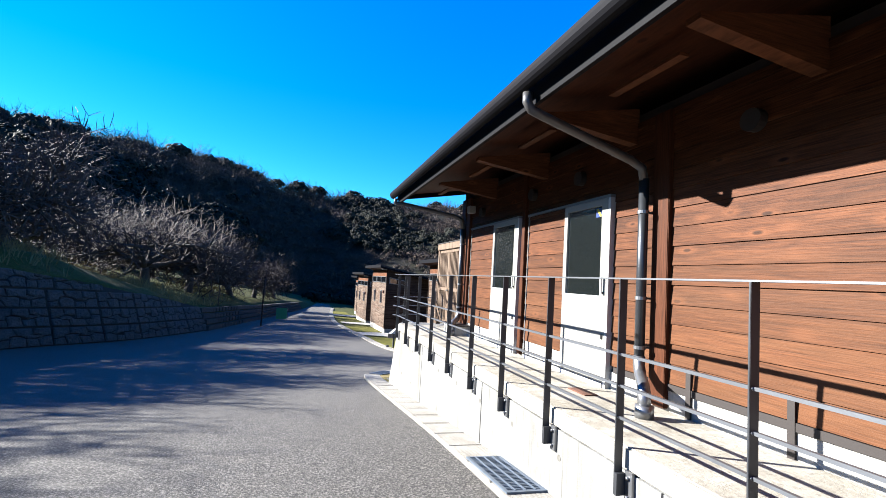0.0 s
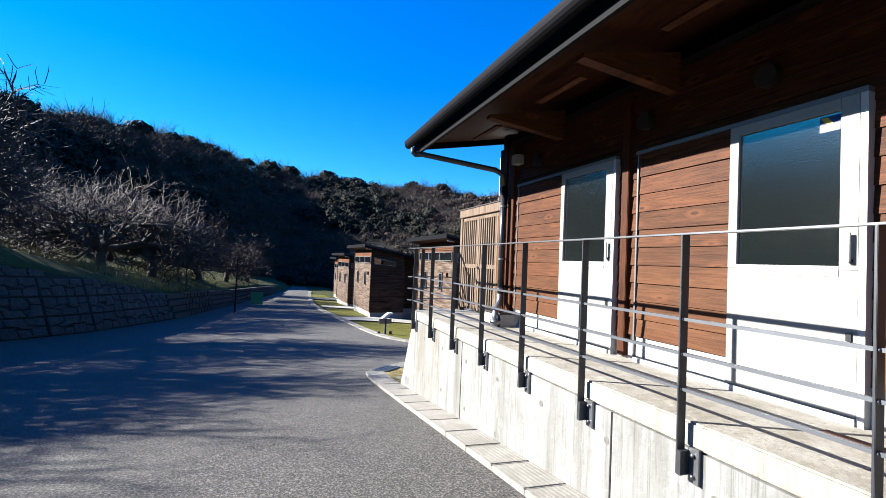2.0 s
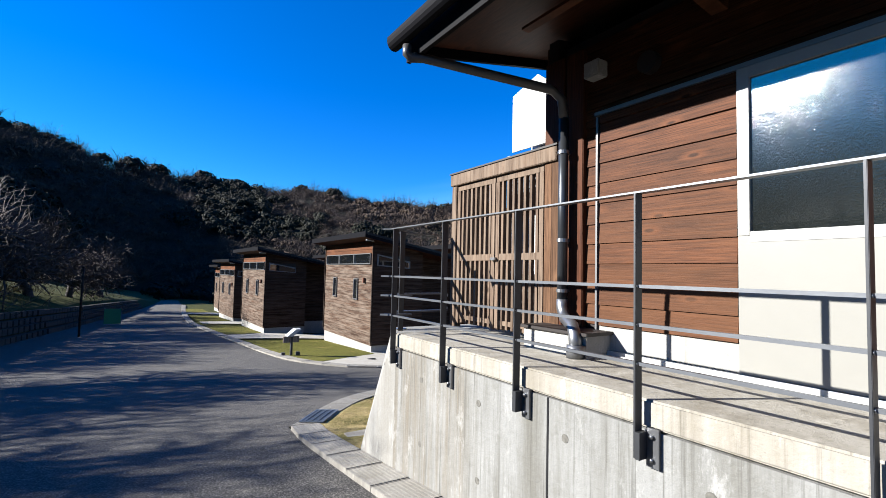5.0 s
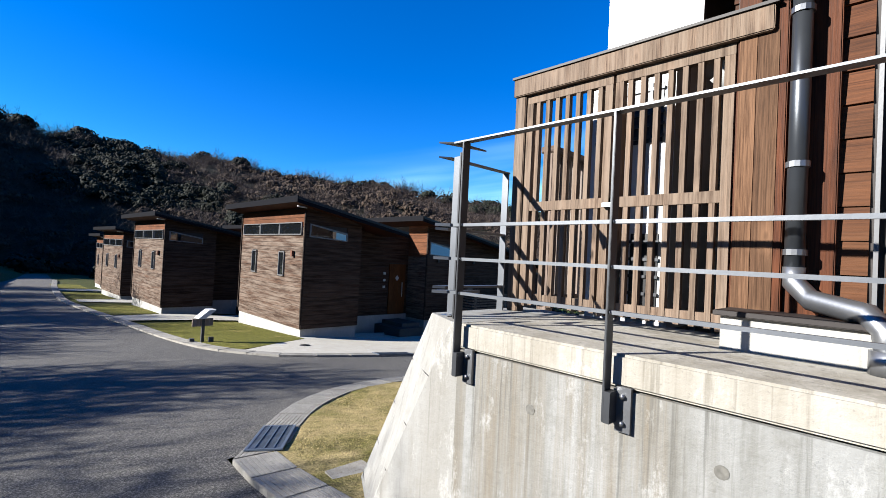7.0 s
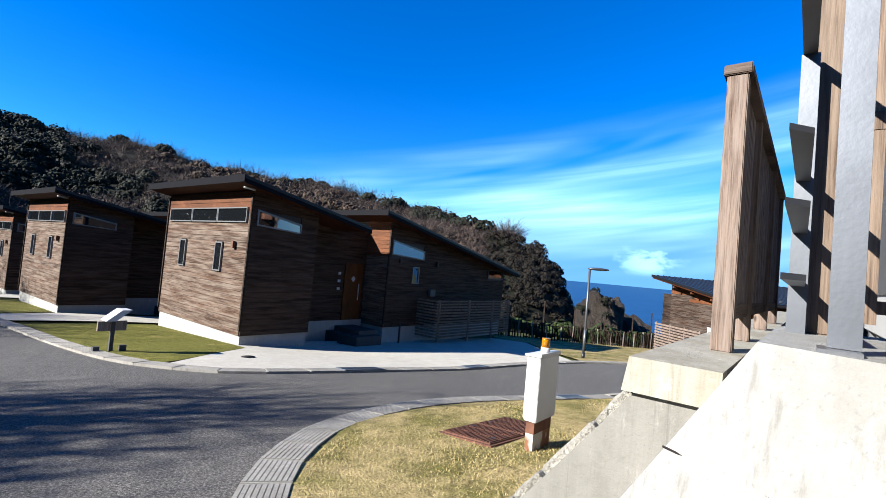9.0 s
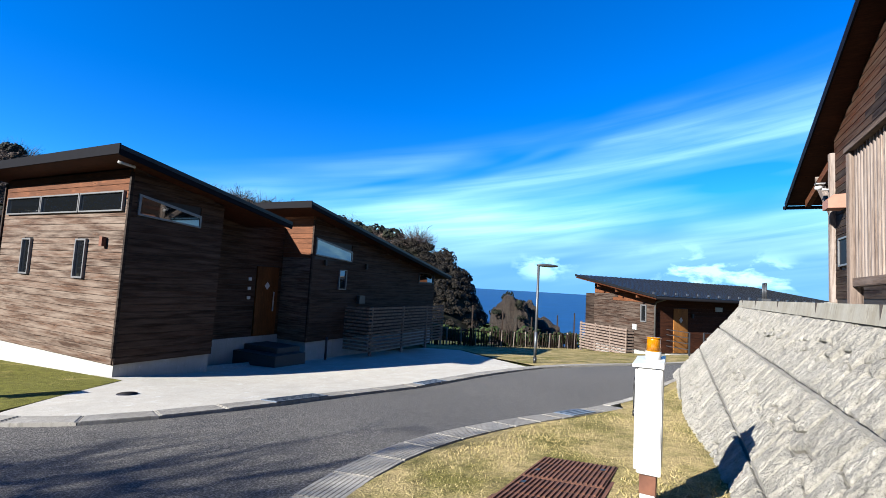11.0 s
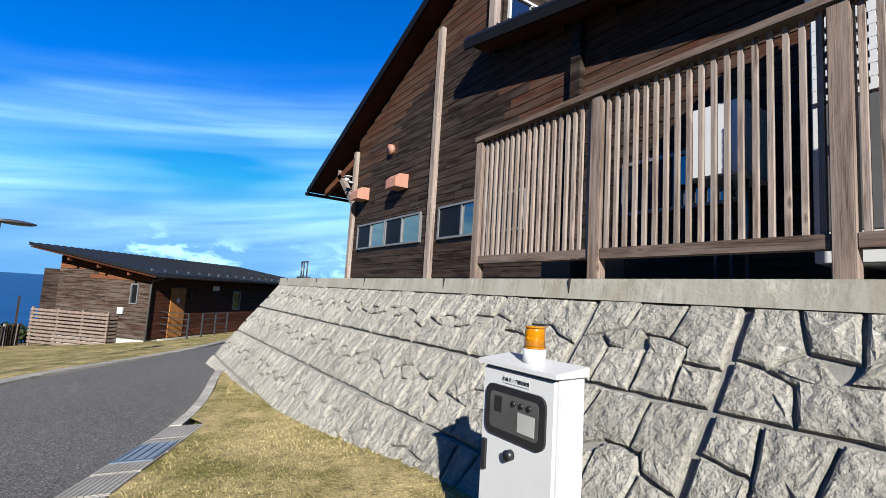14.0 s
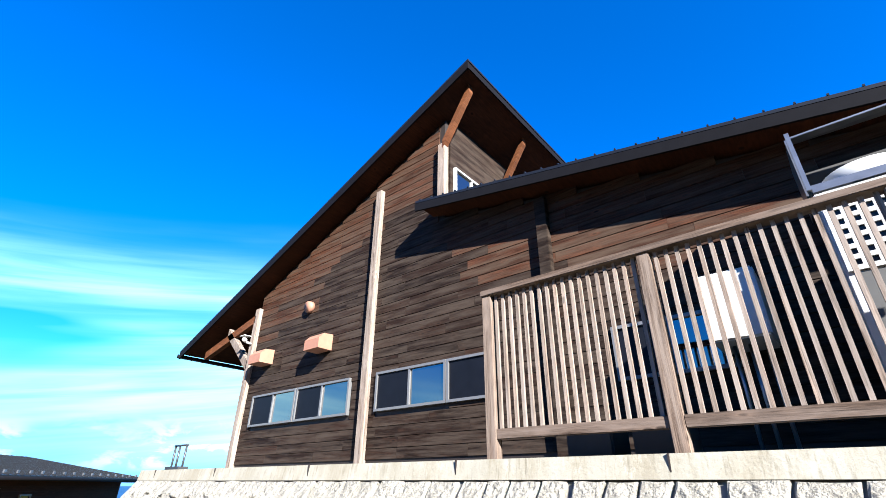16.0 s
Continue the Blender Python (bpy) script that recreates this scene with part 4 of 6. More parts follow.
# hoods, vent and camera on the gable
for x, z in ((17.22, 3.35), (14.87, 3.32)):
    bm = bmesh.new()
    add_prism(bm, [(x - 0.26, 9.25, z - 0.12), (x - 0.26, 9.62, z - 0.12), (x - 0.26, 9.62, z + 0.1), (x - 0.26, 9.5, z + 0.22), (x - 0.26, 9.25, z + 0.24)], [(x + 0.26, 9.25, z - 0.12), (x + 0.26, 9.62, z - 0.12), (x + 0.26, 9.62, z + 0.1), (x + 0.26, 9.5, z + 0.22), (x + 0.26, 9.25, z + 0.24)])
    part("vent_hood", bm, COPPERHOOD, lodge, "pale terracotta metal vent hood")
tube("round_vent", [(15.62, 9.24, 4.44), (15.62, 9.36, 4.42)], 0.14, COPPERHOOD, lodge, "round terracotta vent cap", 20)
cctv = thing("security_camera", (18.0, 9.36, 3.95), "white security camera bracketed on the gable post", "camera")
tube("body", [(18.15, 9.45, 4.0), (17.85, 9.66, 3.93)], 0.055, WHITE, cctv)
box("shade", 17.88, 18.12, 9.46, 9.66, 4.06, 4.075, WHITE, cctv)
tube("bracket", [(18.0, 9.36, 3.9), (18.0, 9.54, 3.92)], 0.03, WHITE, cctv)


def sliding_door(y0, y1, y2, top):
    """A white glazed door leaf from y0 to y1 beside a boarded leaf to y2."""
    d = box("door", WX - 0.075, WX - 0.02, y0 + 0.03, y1, 1.05, 1.93, DOORWHITE, lodge, "white aluminium door with a figured-glass upper half")
    box("stile", WX - 0.078, WX - 0.018, y0 + 0.03, y0 + 0.13, 1.932, top - 0.03, DOORWHITE, d)
    box("stile", WX - 0.078, WX - 0.018, y1 - 0.07, y1, 1.932, top - 0.03, DOORWHITE, d)
    box("top_rail", WX - 0.078, WX - 0.018, y0 + 0.132, y1 - 0.072, top - 0.1, top - 0.03, DOORWHITE, d)
    box("mid_rail", WX - 0.079, WX - 0.018, y0 + 0.132, y1 - 0.072, 1.89, 1.955, ALU, d)
    box("pane", WX - 0.055, WX - 0.042, y0 + 0.13, y1 - 0.07, 1.955, top - 0.1, FROSTED, d, "dark figured glass pane")
    h = box("handle", WX - 0.115, WX - 0.1, y0 + 0.055, y0 + 0.08, 1.98, 2.16, ALU, d, "white lever handle")
    box("handle_lug", WX - 0.1, WX - 0.078, y0 + 0.055, y0 + 0.08, 1.98, 2.0, BLACK, d)
    box("lock", WX - 0.085, WX - 0.076, y0 + 0.055, y0 + 0.085, 1.5, 1.55, BLACK, d)
    f = box("door_frame", WX - 0.08, WX + 0.02, y0 - 0.012, y2, top - 0.028, top + 0.004, SASH, lodge, "white aluminium door track and jambs")
    box("jamb", WX - 0.075, WX + 0.02, y0 - 0.012, y0 + 0.028, 1.0, top - 0.03, ALU, f)
    box("jamb", WX - 0.06, WX + 0.02, y2 - 0.018, y2, 1.0, top - 0.03, SASH, f)
    box("sill", WX - 0.09, WX + 0.02, y0 + 0.03, y2 - 0.04, 1.0, 1.045, ALU, f)
    leaf = box("boarded_leaf", WX - 0.04, WX - 0.02, y1 + 0.005, y2 - 0.04, 1.2, top - 0.03, BROWNPAINT, lodge, "stained board panel beside the door")
    clad(leaf, STAIN, (WX - 0.052, y1 + 0.01), (WX - 0.052, y2 - 0.045), 1.24, top - 0.03, 0.172)
    box("kick_strip", WX - 0.05, WX - 0.01, y1 + 0.005, y2 - 0.04, 1.05, 1.235, FOOTING, leaf)


sliding_door(4.28, 5.167, 6.18, 3.04)
label = box("sticker", WX - 0.0575, WX - 0.0555, 4.425, 4.545, 2.82, 2.92, plain("blue_sticker", (0.02, 0.06, 0.25), 0.4), lodge, "blue and yellow sticker on the door glass")
prism("flash", [(WX - 0.058, 4.43, 2.825), (WX - 0.058, 4.47, 2.825), (WX - 0.058, 4.54, 2.915), (WX - 0.058, 4.5, 2.915)], (-0.001, 0, 0), plain("yellow_sticker", (0.7, 0.55, 0.03), 0.4), label)
sliding_door(6.486, 7.455, 8.6, 3.06)
box("corner_lamp", WX - 0.16, WX - 0.03, 8.5, 8.66, 3.36, 3.5, FOOTING, lodge, "small beige outdoor light", 0.01)

def downpipe(y_out, y_wall, label, up=0.0):
    dp = thing("downpipe", (3.2, y_wall, 1.1), label, "downpipe")
    tube("outlet", [(1.92, y_out, 3.66), (1.92, y_out, 3.58), (1.96, y_out, 3.52 + up * 0.5), (2.06, y_out + (y_wall - y_out) * 0.08, 3.49 + up), (3.05, y_wall, 3.24 + up), (3.17, y_wall, 3.18 + up), (3.2, y_wall, 3.05)], 0.042, PIPE, dp)
    tube("pipe", [(3.2, y_wall, 3.08), (3.2, y_wall, 1.42)], 0.046, DARKPIPE, dp)
    tube("shoe", [(3.2, y_wall, 1.44), (3.2, y_wall, 1.36), (3.15, y_wall - 0.08, 1.28), (3.0, y_wall - 0.3, 1.24), (2.96, y_wall - 0.36, 1.18), (2.95, y_wall - 0.38, 1.04)], 0.052, GALV, dp, "bright bent pipe shoe")
    for z in (2.75, 1.95, 1.5):
        bm = bmesh.new()
        add_tube(bm, [(3.2, y_wall, z), (3.2, y_wall, z + 0.03)], 0.053, 14)
        add_box(bm, 3.2, WX - 0.02, y_wall - 0.01, y_wall + 0.01, z + 0.005, z + 0.025)
        part("clip", bm, GALV, dp)
    tube("stub", [(2.95, y_wall - 0.38, 1.0), (2.95, y_wall - 0.38, 1.1)], 0.075, GALV, dp, sides=14)


downpipe(3.6, 3.68, "grey metal downpipe with a bright shoe on the terrace")
downpipe(9.55, 8.89, "grey metal downpipe at the lodge corner", 0.07)
pit = thing("drain_box", (3.1, 8.85, 1.0), "white concrete drain box with a dark lid", "drain box")
box("body", 3.0, WX - 0.02, 8.45, 9.16, DECK, 1.17, FOOTING, pit)
box("lid", 2.97, WX - 0.02, 8.42, 9.19, 1.172, 1.2, BROWNPAINT, pit, "dark metal lid", 0.004)
box("drain_cover", 2.86, 3.0, 4.0, 4.3, DECK + 0.001, DECK + 0.012, RUST)
tagged(bpy.data.objects["drain_cover"], "small rusty drain cover on the terrace", "drain cover")

# handrail on the terrace edge
rail = thing("handrail", (2.28, 10.3, DECK), "grey steel handrail with flat posts and four rails", "handrail")
RX = 2.275
for i in range(15):
    y = 10.36 - 0.953 * i
    bm = bmesh.new()
    add_box(bm, RX - 0.03, RX + 0.03, y - 0.006, y + 0.006, 0.7, 2.1, 0.002)
    post = part("post", bm, RAILDARK, rail)
    for z in (1.6, 1.395, 1.19):
        tube("rail_screw", [(RX - 0.014, y - 0.007, z), (RX - 0.014, y - 0.011, z)], 0.009, GALV, post, sides=8)
    plate = box("bracket", 2.306, 2.329, y - 0.10, y - 0.03, 0.66, 0.86, GALV, rail, "bolted steel bracket")
    box("bracket_web", 2.24, 2.306, y - 0.035, y - 0.007, 0.7, 0.84, RAILDARK, plate)
    for z in (0.7, 0.82):
        tube("bolt", [(2.306, y - 0.065, z), (2.29, y - 0.065, z)], 0.012, GALV, plate, sides=6)
box("top_rail", RX - 0.028, RX + 0.028, -3, 10.44, 2.1, 2.11, RAILGREY, rail, "flat steel top rail")
for z in (1.6, 1.395, 1.19):
    box("rail", RX - 0.012, RX + 0.012, -3, 10.44, z - 0.009, z + 0.009, RAILGREY, rail, "square steel rail")
# mitred end of the long rail, and the short run across the wing
for z0, z1 in ((2.1, 2.11), (1.591, 1.609), (1.386, 1.404), (1.181, 1.199)):
    prism("rail_tip", [(RX - 0.028, 10.44, z0), (RX + 0.028, 10.42, z0), (2.53, 10.425, z0), (2.19, 10.515, z0)], (0, 0, z1 - z0), RAILGREY, rail)
    prism("short_rail", [(2.47, 10.815, z0), (2.54, 10.76, z0), (3.22, 10.77, z0), (3.22, 10.815, z0)], (0, 0, z1 - z0), RAILGREY, rail)
box("post", 2.44, 2.5, 10.565, 10.577, 0.68, 2.1, RAILDARK, rail)
box("bracket_web", 2.478, 2.56, 10.5, 10.528, 0.7, 0.84, RAILDARK, rail)
box("post", 2.52, 2.532, 10.64, 10.71, 1.012, 2.1, RAILGREY, rail, "broad flat galvanised post")
box("foot_plate", 2.46, 2.59, 10.64, 10.73, 1.0, 1.01, GALV, rail)
box("post", 3.185, 3.197, 10.76, 10.82, 1.0, 2.1, RAILGREY, rail)

# lattice screen beside the lodge
screen = thing("lattice_screen", (3.32, 10.0, DECK), "tall slatted timber gates screening the equipment yard", "screen")
box("top_beam", 3.24, 3.36, 9.02, 10.79, 2.73, 2.87, SCREENWOOD, screen, "", 0.006)
box("cap", 3.23, 3.37, 9.0, 10.8, 2.872, 2.89, BROWNPAINT, screen)
box("post", 3.26, 3.36, 10.68, 10.78, 1.0, 2.73, SCREENWOOD, screen, "", 0.006)
for y0, y1 in ((9.0, 9.1), (9.104, 9.19)):
    box("wide_board", 3.27, 3.34, y0, y1, 1.2, 2.73, GATEWOOD, screen, "wide reddish timber board")
for y0, y1 in ((9.21, 9.93), (9.95, 10.67)):
    gate = box("gate", 3.28, 3.33, y0, y1, 1.8, 1.87, SCREENWOOD, screen, "slatted timber gate leaf")
    box("gate_rail", 3.28, 3.33, y0, y1, 2.66, 2.725, SCREENWOOD, gate)
    box("gate_rail", 3.29, 3.33, y0, y1, 1.1, 1.15, SCREENWOOD, gate)
    for y in (y0, y1 - 0.055):
        box("gate_stile", 3.275, 3.335, y, y + 0.055, 1.05, 2.657, SCREENWOOD, gate)
    for k in range(7):
        y = y0 + 0.055 + (y1 - y0 - 0.11) * (k + 0.5) / 7
        piece("slat", SCREENWOOD, gate, (3.305, y, 1.06), (0.042, 0.033, 1.6))
box("latch", 3.24, 3.275, 9.9, 9.98, 1.8, 1.83, GALV, screen, "steel gate latch")

# slatted fence above the stone wall
fence = thing("slatted_fence", (6.2, 11.17, 0.76), "silvered timber fence of close upright slats", "fence")
FX = (9.08, 7.255, 5.41, 4.4)
for x in FX:
    box("post", x - 0.06, x + 0.06, 11.12, 11.24, 0.76, 2.54, POSTWOOD, fence, "square timber post", 0.006)
box("top_rail", 4.33, 9.15, 11.1, 11.26, 2.542, 2.61, RAILWOOD, fence, "timber top rail", 0.006)
for a, b in zip(FX, FX[1:]):
    box("bottom_rail", b + 0.062, a - 0.062, 11.14, 11.22, 0.96, 1.06, RAILWOOD, fence, "timber bottom rail", 0.005)
    n = 18 if a - b > 1.5 else 10
    for k in range(n):
        x = b + 0.06 + (a - b - 0.12) * (k + 0.5) / n
        piece("slat", GREYWOOD, fence, (x, 11.18, 1.062), (0.035, 0.038, 1.478))

# equipment in the yard
unit = thing("condenser_unit", (4.85, 10.1, 0.74), "large white air-conditioning unit with a fan hood", "air conditioner")
box("body", 3.85, 5.82, 9.75, 10.42, 0.95, 3.04, WHITE, unit, "white painted casing", 0.01)
for x in (3.95, 4.5, 5.05, 5.6):
    box("foot", x, x + 0.12, 9.8, 10.4, 0.74, 0.948, GALV, unit)
box("lower_panel", 3.92, 5.75, 10.422, 10.43, 1.2, 2.2, plain("grey_panel", (0.12, 0.12, 0.12), 0.5), unit, "dark grille panel")
g = box("grille_back", 3.92, 5.78, 10.422, 10.428, 2.24, 2.84, BLACK, unit)
for k in range(7):
    z = 2.24 + 0.6 * k / 6
    box("grille_bar", 3.9, 5.8, 10.43, 10.45, z - 0.022, z + 0.022, WHITE, unit)
for k in range(17):
    x = 3.92 + 1.86 * k / 16
    box("grille_bar", x - 0.02, x + 0.02, 10.432, 10.448, 2.24, 2.84, WHITE, unit)
# lower grille: mesh shadows on the casing, drawn as black sheet and white bars
for z0, z1, rows, cols in ((2.36, 2.82, 5, 3), (1.0, 1.66, 5, 6)):
    box("side_grille_back", 3.842, 3.849, 9.83, 10.36, z0, z1, BLACK, unit, "black sheet behind side grille bars")
    for k in range(rows):
        z = z0 + (z1 - z0) * (k + 0.5) / rows
        box("side_grille_bar", 3.828, 3.841, 9.82, 10.37, z - 0.012, z + 0.012, RAILDARK, unit)
    for k in range(cols):
        y = 9.83 + 0.53 * (k + 0.5) / cols
        box("side_grille_bar", 3.83, 3.8415, y - 0.01, y + 0.01, z0, z1, WHITE if z0 < 2 else RAILDARK, unit)
hood = prism("hood", [(3.8, 10.28, 3.15), (3.8, 10.28, 3.85), (3.8, 9.85, 3.99), (3.8, 9.56, 3.76), (3.8, 9.56, 3.15)], (0.02, 0, 0), WHITE, unit, "white sheet-metal fan hood")
box("hood_back", 3.82, 5.86, 9.562, 9.58, 3.15, 3.74, DARKSTONE, hood)
box("hood_side", 5.84, 5.86, 9.562, 10.3, 3.1, 3.8, GALV, hood)
prism("hood_top", [(3.822, 9.84, 3.95), (3.822, 10.27, 3.82), (5.84, 10.3, 3.8), (5.84, 9.84, 4.0)], (0, 0, 0.02), GALV, hood)
for x in (4.85, 5.83):
    box("hood_edge", x - 0.02, x + 0.02, 10.38, 10.42, 3.1, 3.8, GALV, hood)
box("hood_rail", 3.85, 5.81, 10.38, 10.42, 3.06, 3.14, GALV, hood)
for x in (4.35, 5.35):
    tube("fan_ring", [(x, 10.0, 3.04), (x, 10.0, 3.3)], 0.36, WHITE, unit, "white fan shroud", 28)
heat = thing("water_heater", (6.8, 9.8, 0.74), "white wall-hung water heater box", "water heater")
box("body", 6.5, 7.06, 9.32, 10.0, 1.9, 2.66, WHITE, heat, "", 0.02)
for x in (6.6, 6.75, 6.9):
    tube("pipe", [(x, 9.7, 1.9), (x, 9.7, 0.75)], 0.02, GALV, heat)
for x in (7.6, 8.3):
    th = thing("low_tank", (x, 10.3, 0.74), "low dark equipment box behind the fence", "equipment box")
    box("body", x - 0.25, x + 0.25, 10.1, 10.6, 0.74, 1.1, plain("dark_box", (0.05, 0.05, 0.05), 0.6), th, "", 0.02)

# ---- control box and manhole on the corner lawn ----
cab = thing("control_box", (6.03, 13.1, G(6.03, 13.1)), "white steel control box with amber beacon on rusty stand", "control box")
BX0, BX1, BY0, BY1 = 5.785, 6.275, 13.085, 13.24
zg = G(6.03, 13.1)
box("casing", BX0, BX1, BY0, BY1, -0.51, 0.213, WHITE, cab, "white painted casing", 0.006)
prism("lid", [(BX0 - 0.012, BY0 - 0.01, 0.22), (BX0 - 0.012, BY1 + 0.04, 0.215), (BX0 - 0.012, BY1 + 0.04, 0.235), (BX0 - 0.012, BY0 - 0.01, 0.26)], (BX1 - BX0 + 0.024, 0, 0), WHITE, cab)
door = box("door", BX0 + 0.012, BX1 - 0.012, BY1 + 0.001, BY1 + 0.02, -0.49, 0.2, WHITE, cab, "white door with a framed window", 0.004)


def rounded(x0, x1, z0, z1, r, y):
    """A rounded rectangle facing +y."""
    out = []
    for cx, cz, a0 in ((x1 - r, z1 - r, 0), (x0 + r, z1 - r, 90), (x0 + r, z0 + r, 180), (x1 - r, z0 + r, 270)):
        out += [(cx + r * math.cos(radians(a0 + 15 * k)), y, cz + r * math.sin(radians(a0 + 15 * k))) for k in range(7)]
    return out


prism("window_gasket", rounded(BX0 + 0.05, BX1 - 0.05, -0.1, 0.13, 0.045, BY1 + 0.021), (0, 0.012, 0), BLACK, door, "black rubber gasket with rounded corners")
prism("pane", rounded(BX0 + 0.085, BX1 - 0.085, -0.068, 0.098, 0.025, BY1 + 0.0335), (0, 0.002, 0), plain("smoked_panel", (0.09, 0.09, 0.085), 0.08, 0, 0.1), door, "window showing the instrument panel")
box("meter", BX0 + 0.105, BX0 + 0.21, BY1 + 0.036, BY1 + 0.038, -0.05, 0.035, plain("meter_grey", (0.5, 0.5, 0.46), 0.3), door)
box("breaker", BX1 - 0.17, BX1 - 0.12, BY1 + 0.036, BY1 + 0.038, 0.01, 0.08, BLACK, door)
for x in (0.14, 0.19, 0.24):
    tube("button", [(BX0 + x, BY1 + 0.036, 0.065), (BX0 + x, BY1 + 0.042, 0.065)], 0.013, BLACK, door)
tube("knob", [(BX0 + 0.26, BY1 + 0.02, -0.165), (BX0 + 0.26, BY1 + 0.05, -0.165)], 0.024, BLACK, door)
box("handle", BX1 - 0.06, BX1 - 0.035, BY1 + 0.021, BY1 + 0.035, -0.28, -0.14, BLACK, door, "flush black handle")
box("name_plate", BX0 + 0.16, BX1 - 0.16, BY1 + 0.021, BY1 + 0.024, 0.145, 0.178, plain("plate_white", (0.82, 0.82, 0.8), 0.4), door)
fc = bpy.data.curves.new("nameplate_text", "FONT")
fc.body = "中継ポンプ槽制御盤"
fc.size = 0.02
fc.align_x = "CENTER"
fc.align_y = "CENTER"
fc.extrude = 0.0006
tx = new("lettering", fc)
fc.materials.append(BLACK)
tx.parent = door
tx.matrix_basis = Matrix.Translation(Vector(((BX0 + BX1) / 2, BY1 + 0.025, 0.161)) - ORG[door.name]) @ Euler((radians(90), 0, radians(180))).to_matrix().to_4x4()
for k in range(5):
    box("lettering_bar", BX1 - 0.05 - k * 0.03, BX1 - 0.03 - k * 0.03, BY1 + 0.021, BY1 + 0.0225, -0.44, -0.425, BLACK, door)
RUSTWHITE = Nodes("flaking_white_paint", 0.7)
RUSTWHITE.color(RUSTWHITE.ramp(RUSTWHITE.noise(5, (1, 1, 0.6), 6), (0.5, (0.75, 0.72, 0.66)), (0.58, (0.3, 0.12, 0.05))))
box("collar", BX0 + 0.03, BX1 - 0.03, BY0 + 0.03, BY1 - 0.02, -0.65, -0.512, RUST, cab, "rusted collar under the casing")
box("stand", BX0 + 0.03, BX1 - 0.03, BY0 + 0.035, BY1 - 0.025, zg - 0.05, -0.652, RUSTWHITE.mat, cab, "flaking white stand")
tube("beacon_base", [(6.03, 13.155, 0.235), (6.03, 13.155, 0.31)], 0.054, WHITE, cab, sides=24)
bm = bmesh.new()
add_tube(bm, [(6.03, 13.155, 0.31), (6.03, 13.155, 0.395), (6.03, 13.155, 0.415)], 0.05, 24, 0.043)
part("beacon", bm, AMBER, cab, "amber plastic beacon lens", True)
for z in (0.312, 0.408):
    tube("beacon_ring", [(6.03, 13.155, z), (6.03, 13.155, z + 0.005)], 0.0512, AMBER, cab, sides=24)

mh = thing("manhole_cover", (0, 0, 0), "rusty ribbed double manhole cover in a metal rim", "manhole cover")
box("rim", -0.75, 0.75, -0.4, 0.4, -0.1, 0.035, RUST, mh, "rusted steel rim")
for s in (-1, 1):
    p = box("plate", 0.01 if s > 0 else -0.71, 0.71 if s > 0 else -0.01, -0.36, 0.36, 0.036, 0.05, RUST, mh, "ribbed rusted plate")
    for k in range(17):
        y = -0.335 + 0.67 * k / 16
        for j in range(3):
            x0 = (0.03 if s > 0 else -0.69) + j * 0.225
            box("rib", x0, x0 + 0.2, y - 0.009, y + 0.009, 0.0505, 0.062, RUST, p)
    for x, y in ((0.2, 0.26), (0.5, -0.26)):
        box("key_slot", s * x - 0.03, s * x + 0.03, y - 0.02, y + 0.02, 0.0625, 0.064, BLACK, p)
mx, my = 6.35, 13.87
mh.matrix_basis = Matrix.Translation((mx, my, G(mx, my) + 0.005)) @ Euler((math.atan(-0.09), math.atan(0.06), radians(-3))).to_matrix().to_4x4()

# open drain hole: a black disc stands in for its shaded depth
zd = G(7.16, 21.56)
tube("drain_cover", [(7.16, 21.56, zd - 0.02), (7.16, 21.56, zd + 0.032)], 0.16, BLACK, None, "", 20)
tagged(bpy.data.objects["drain_cover.001"], "round drain hole in the forecourt, drawn as a black disc", "drain cover")

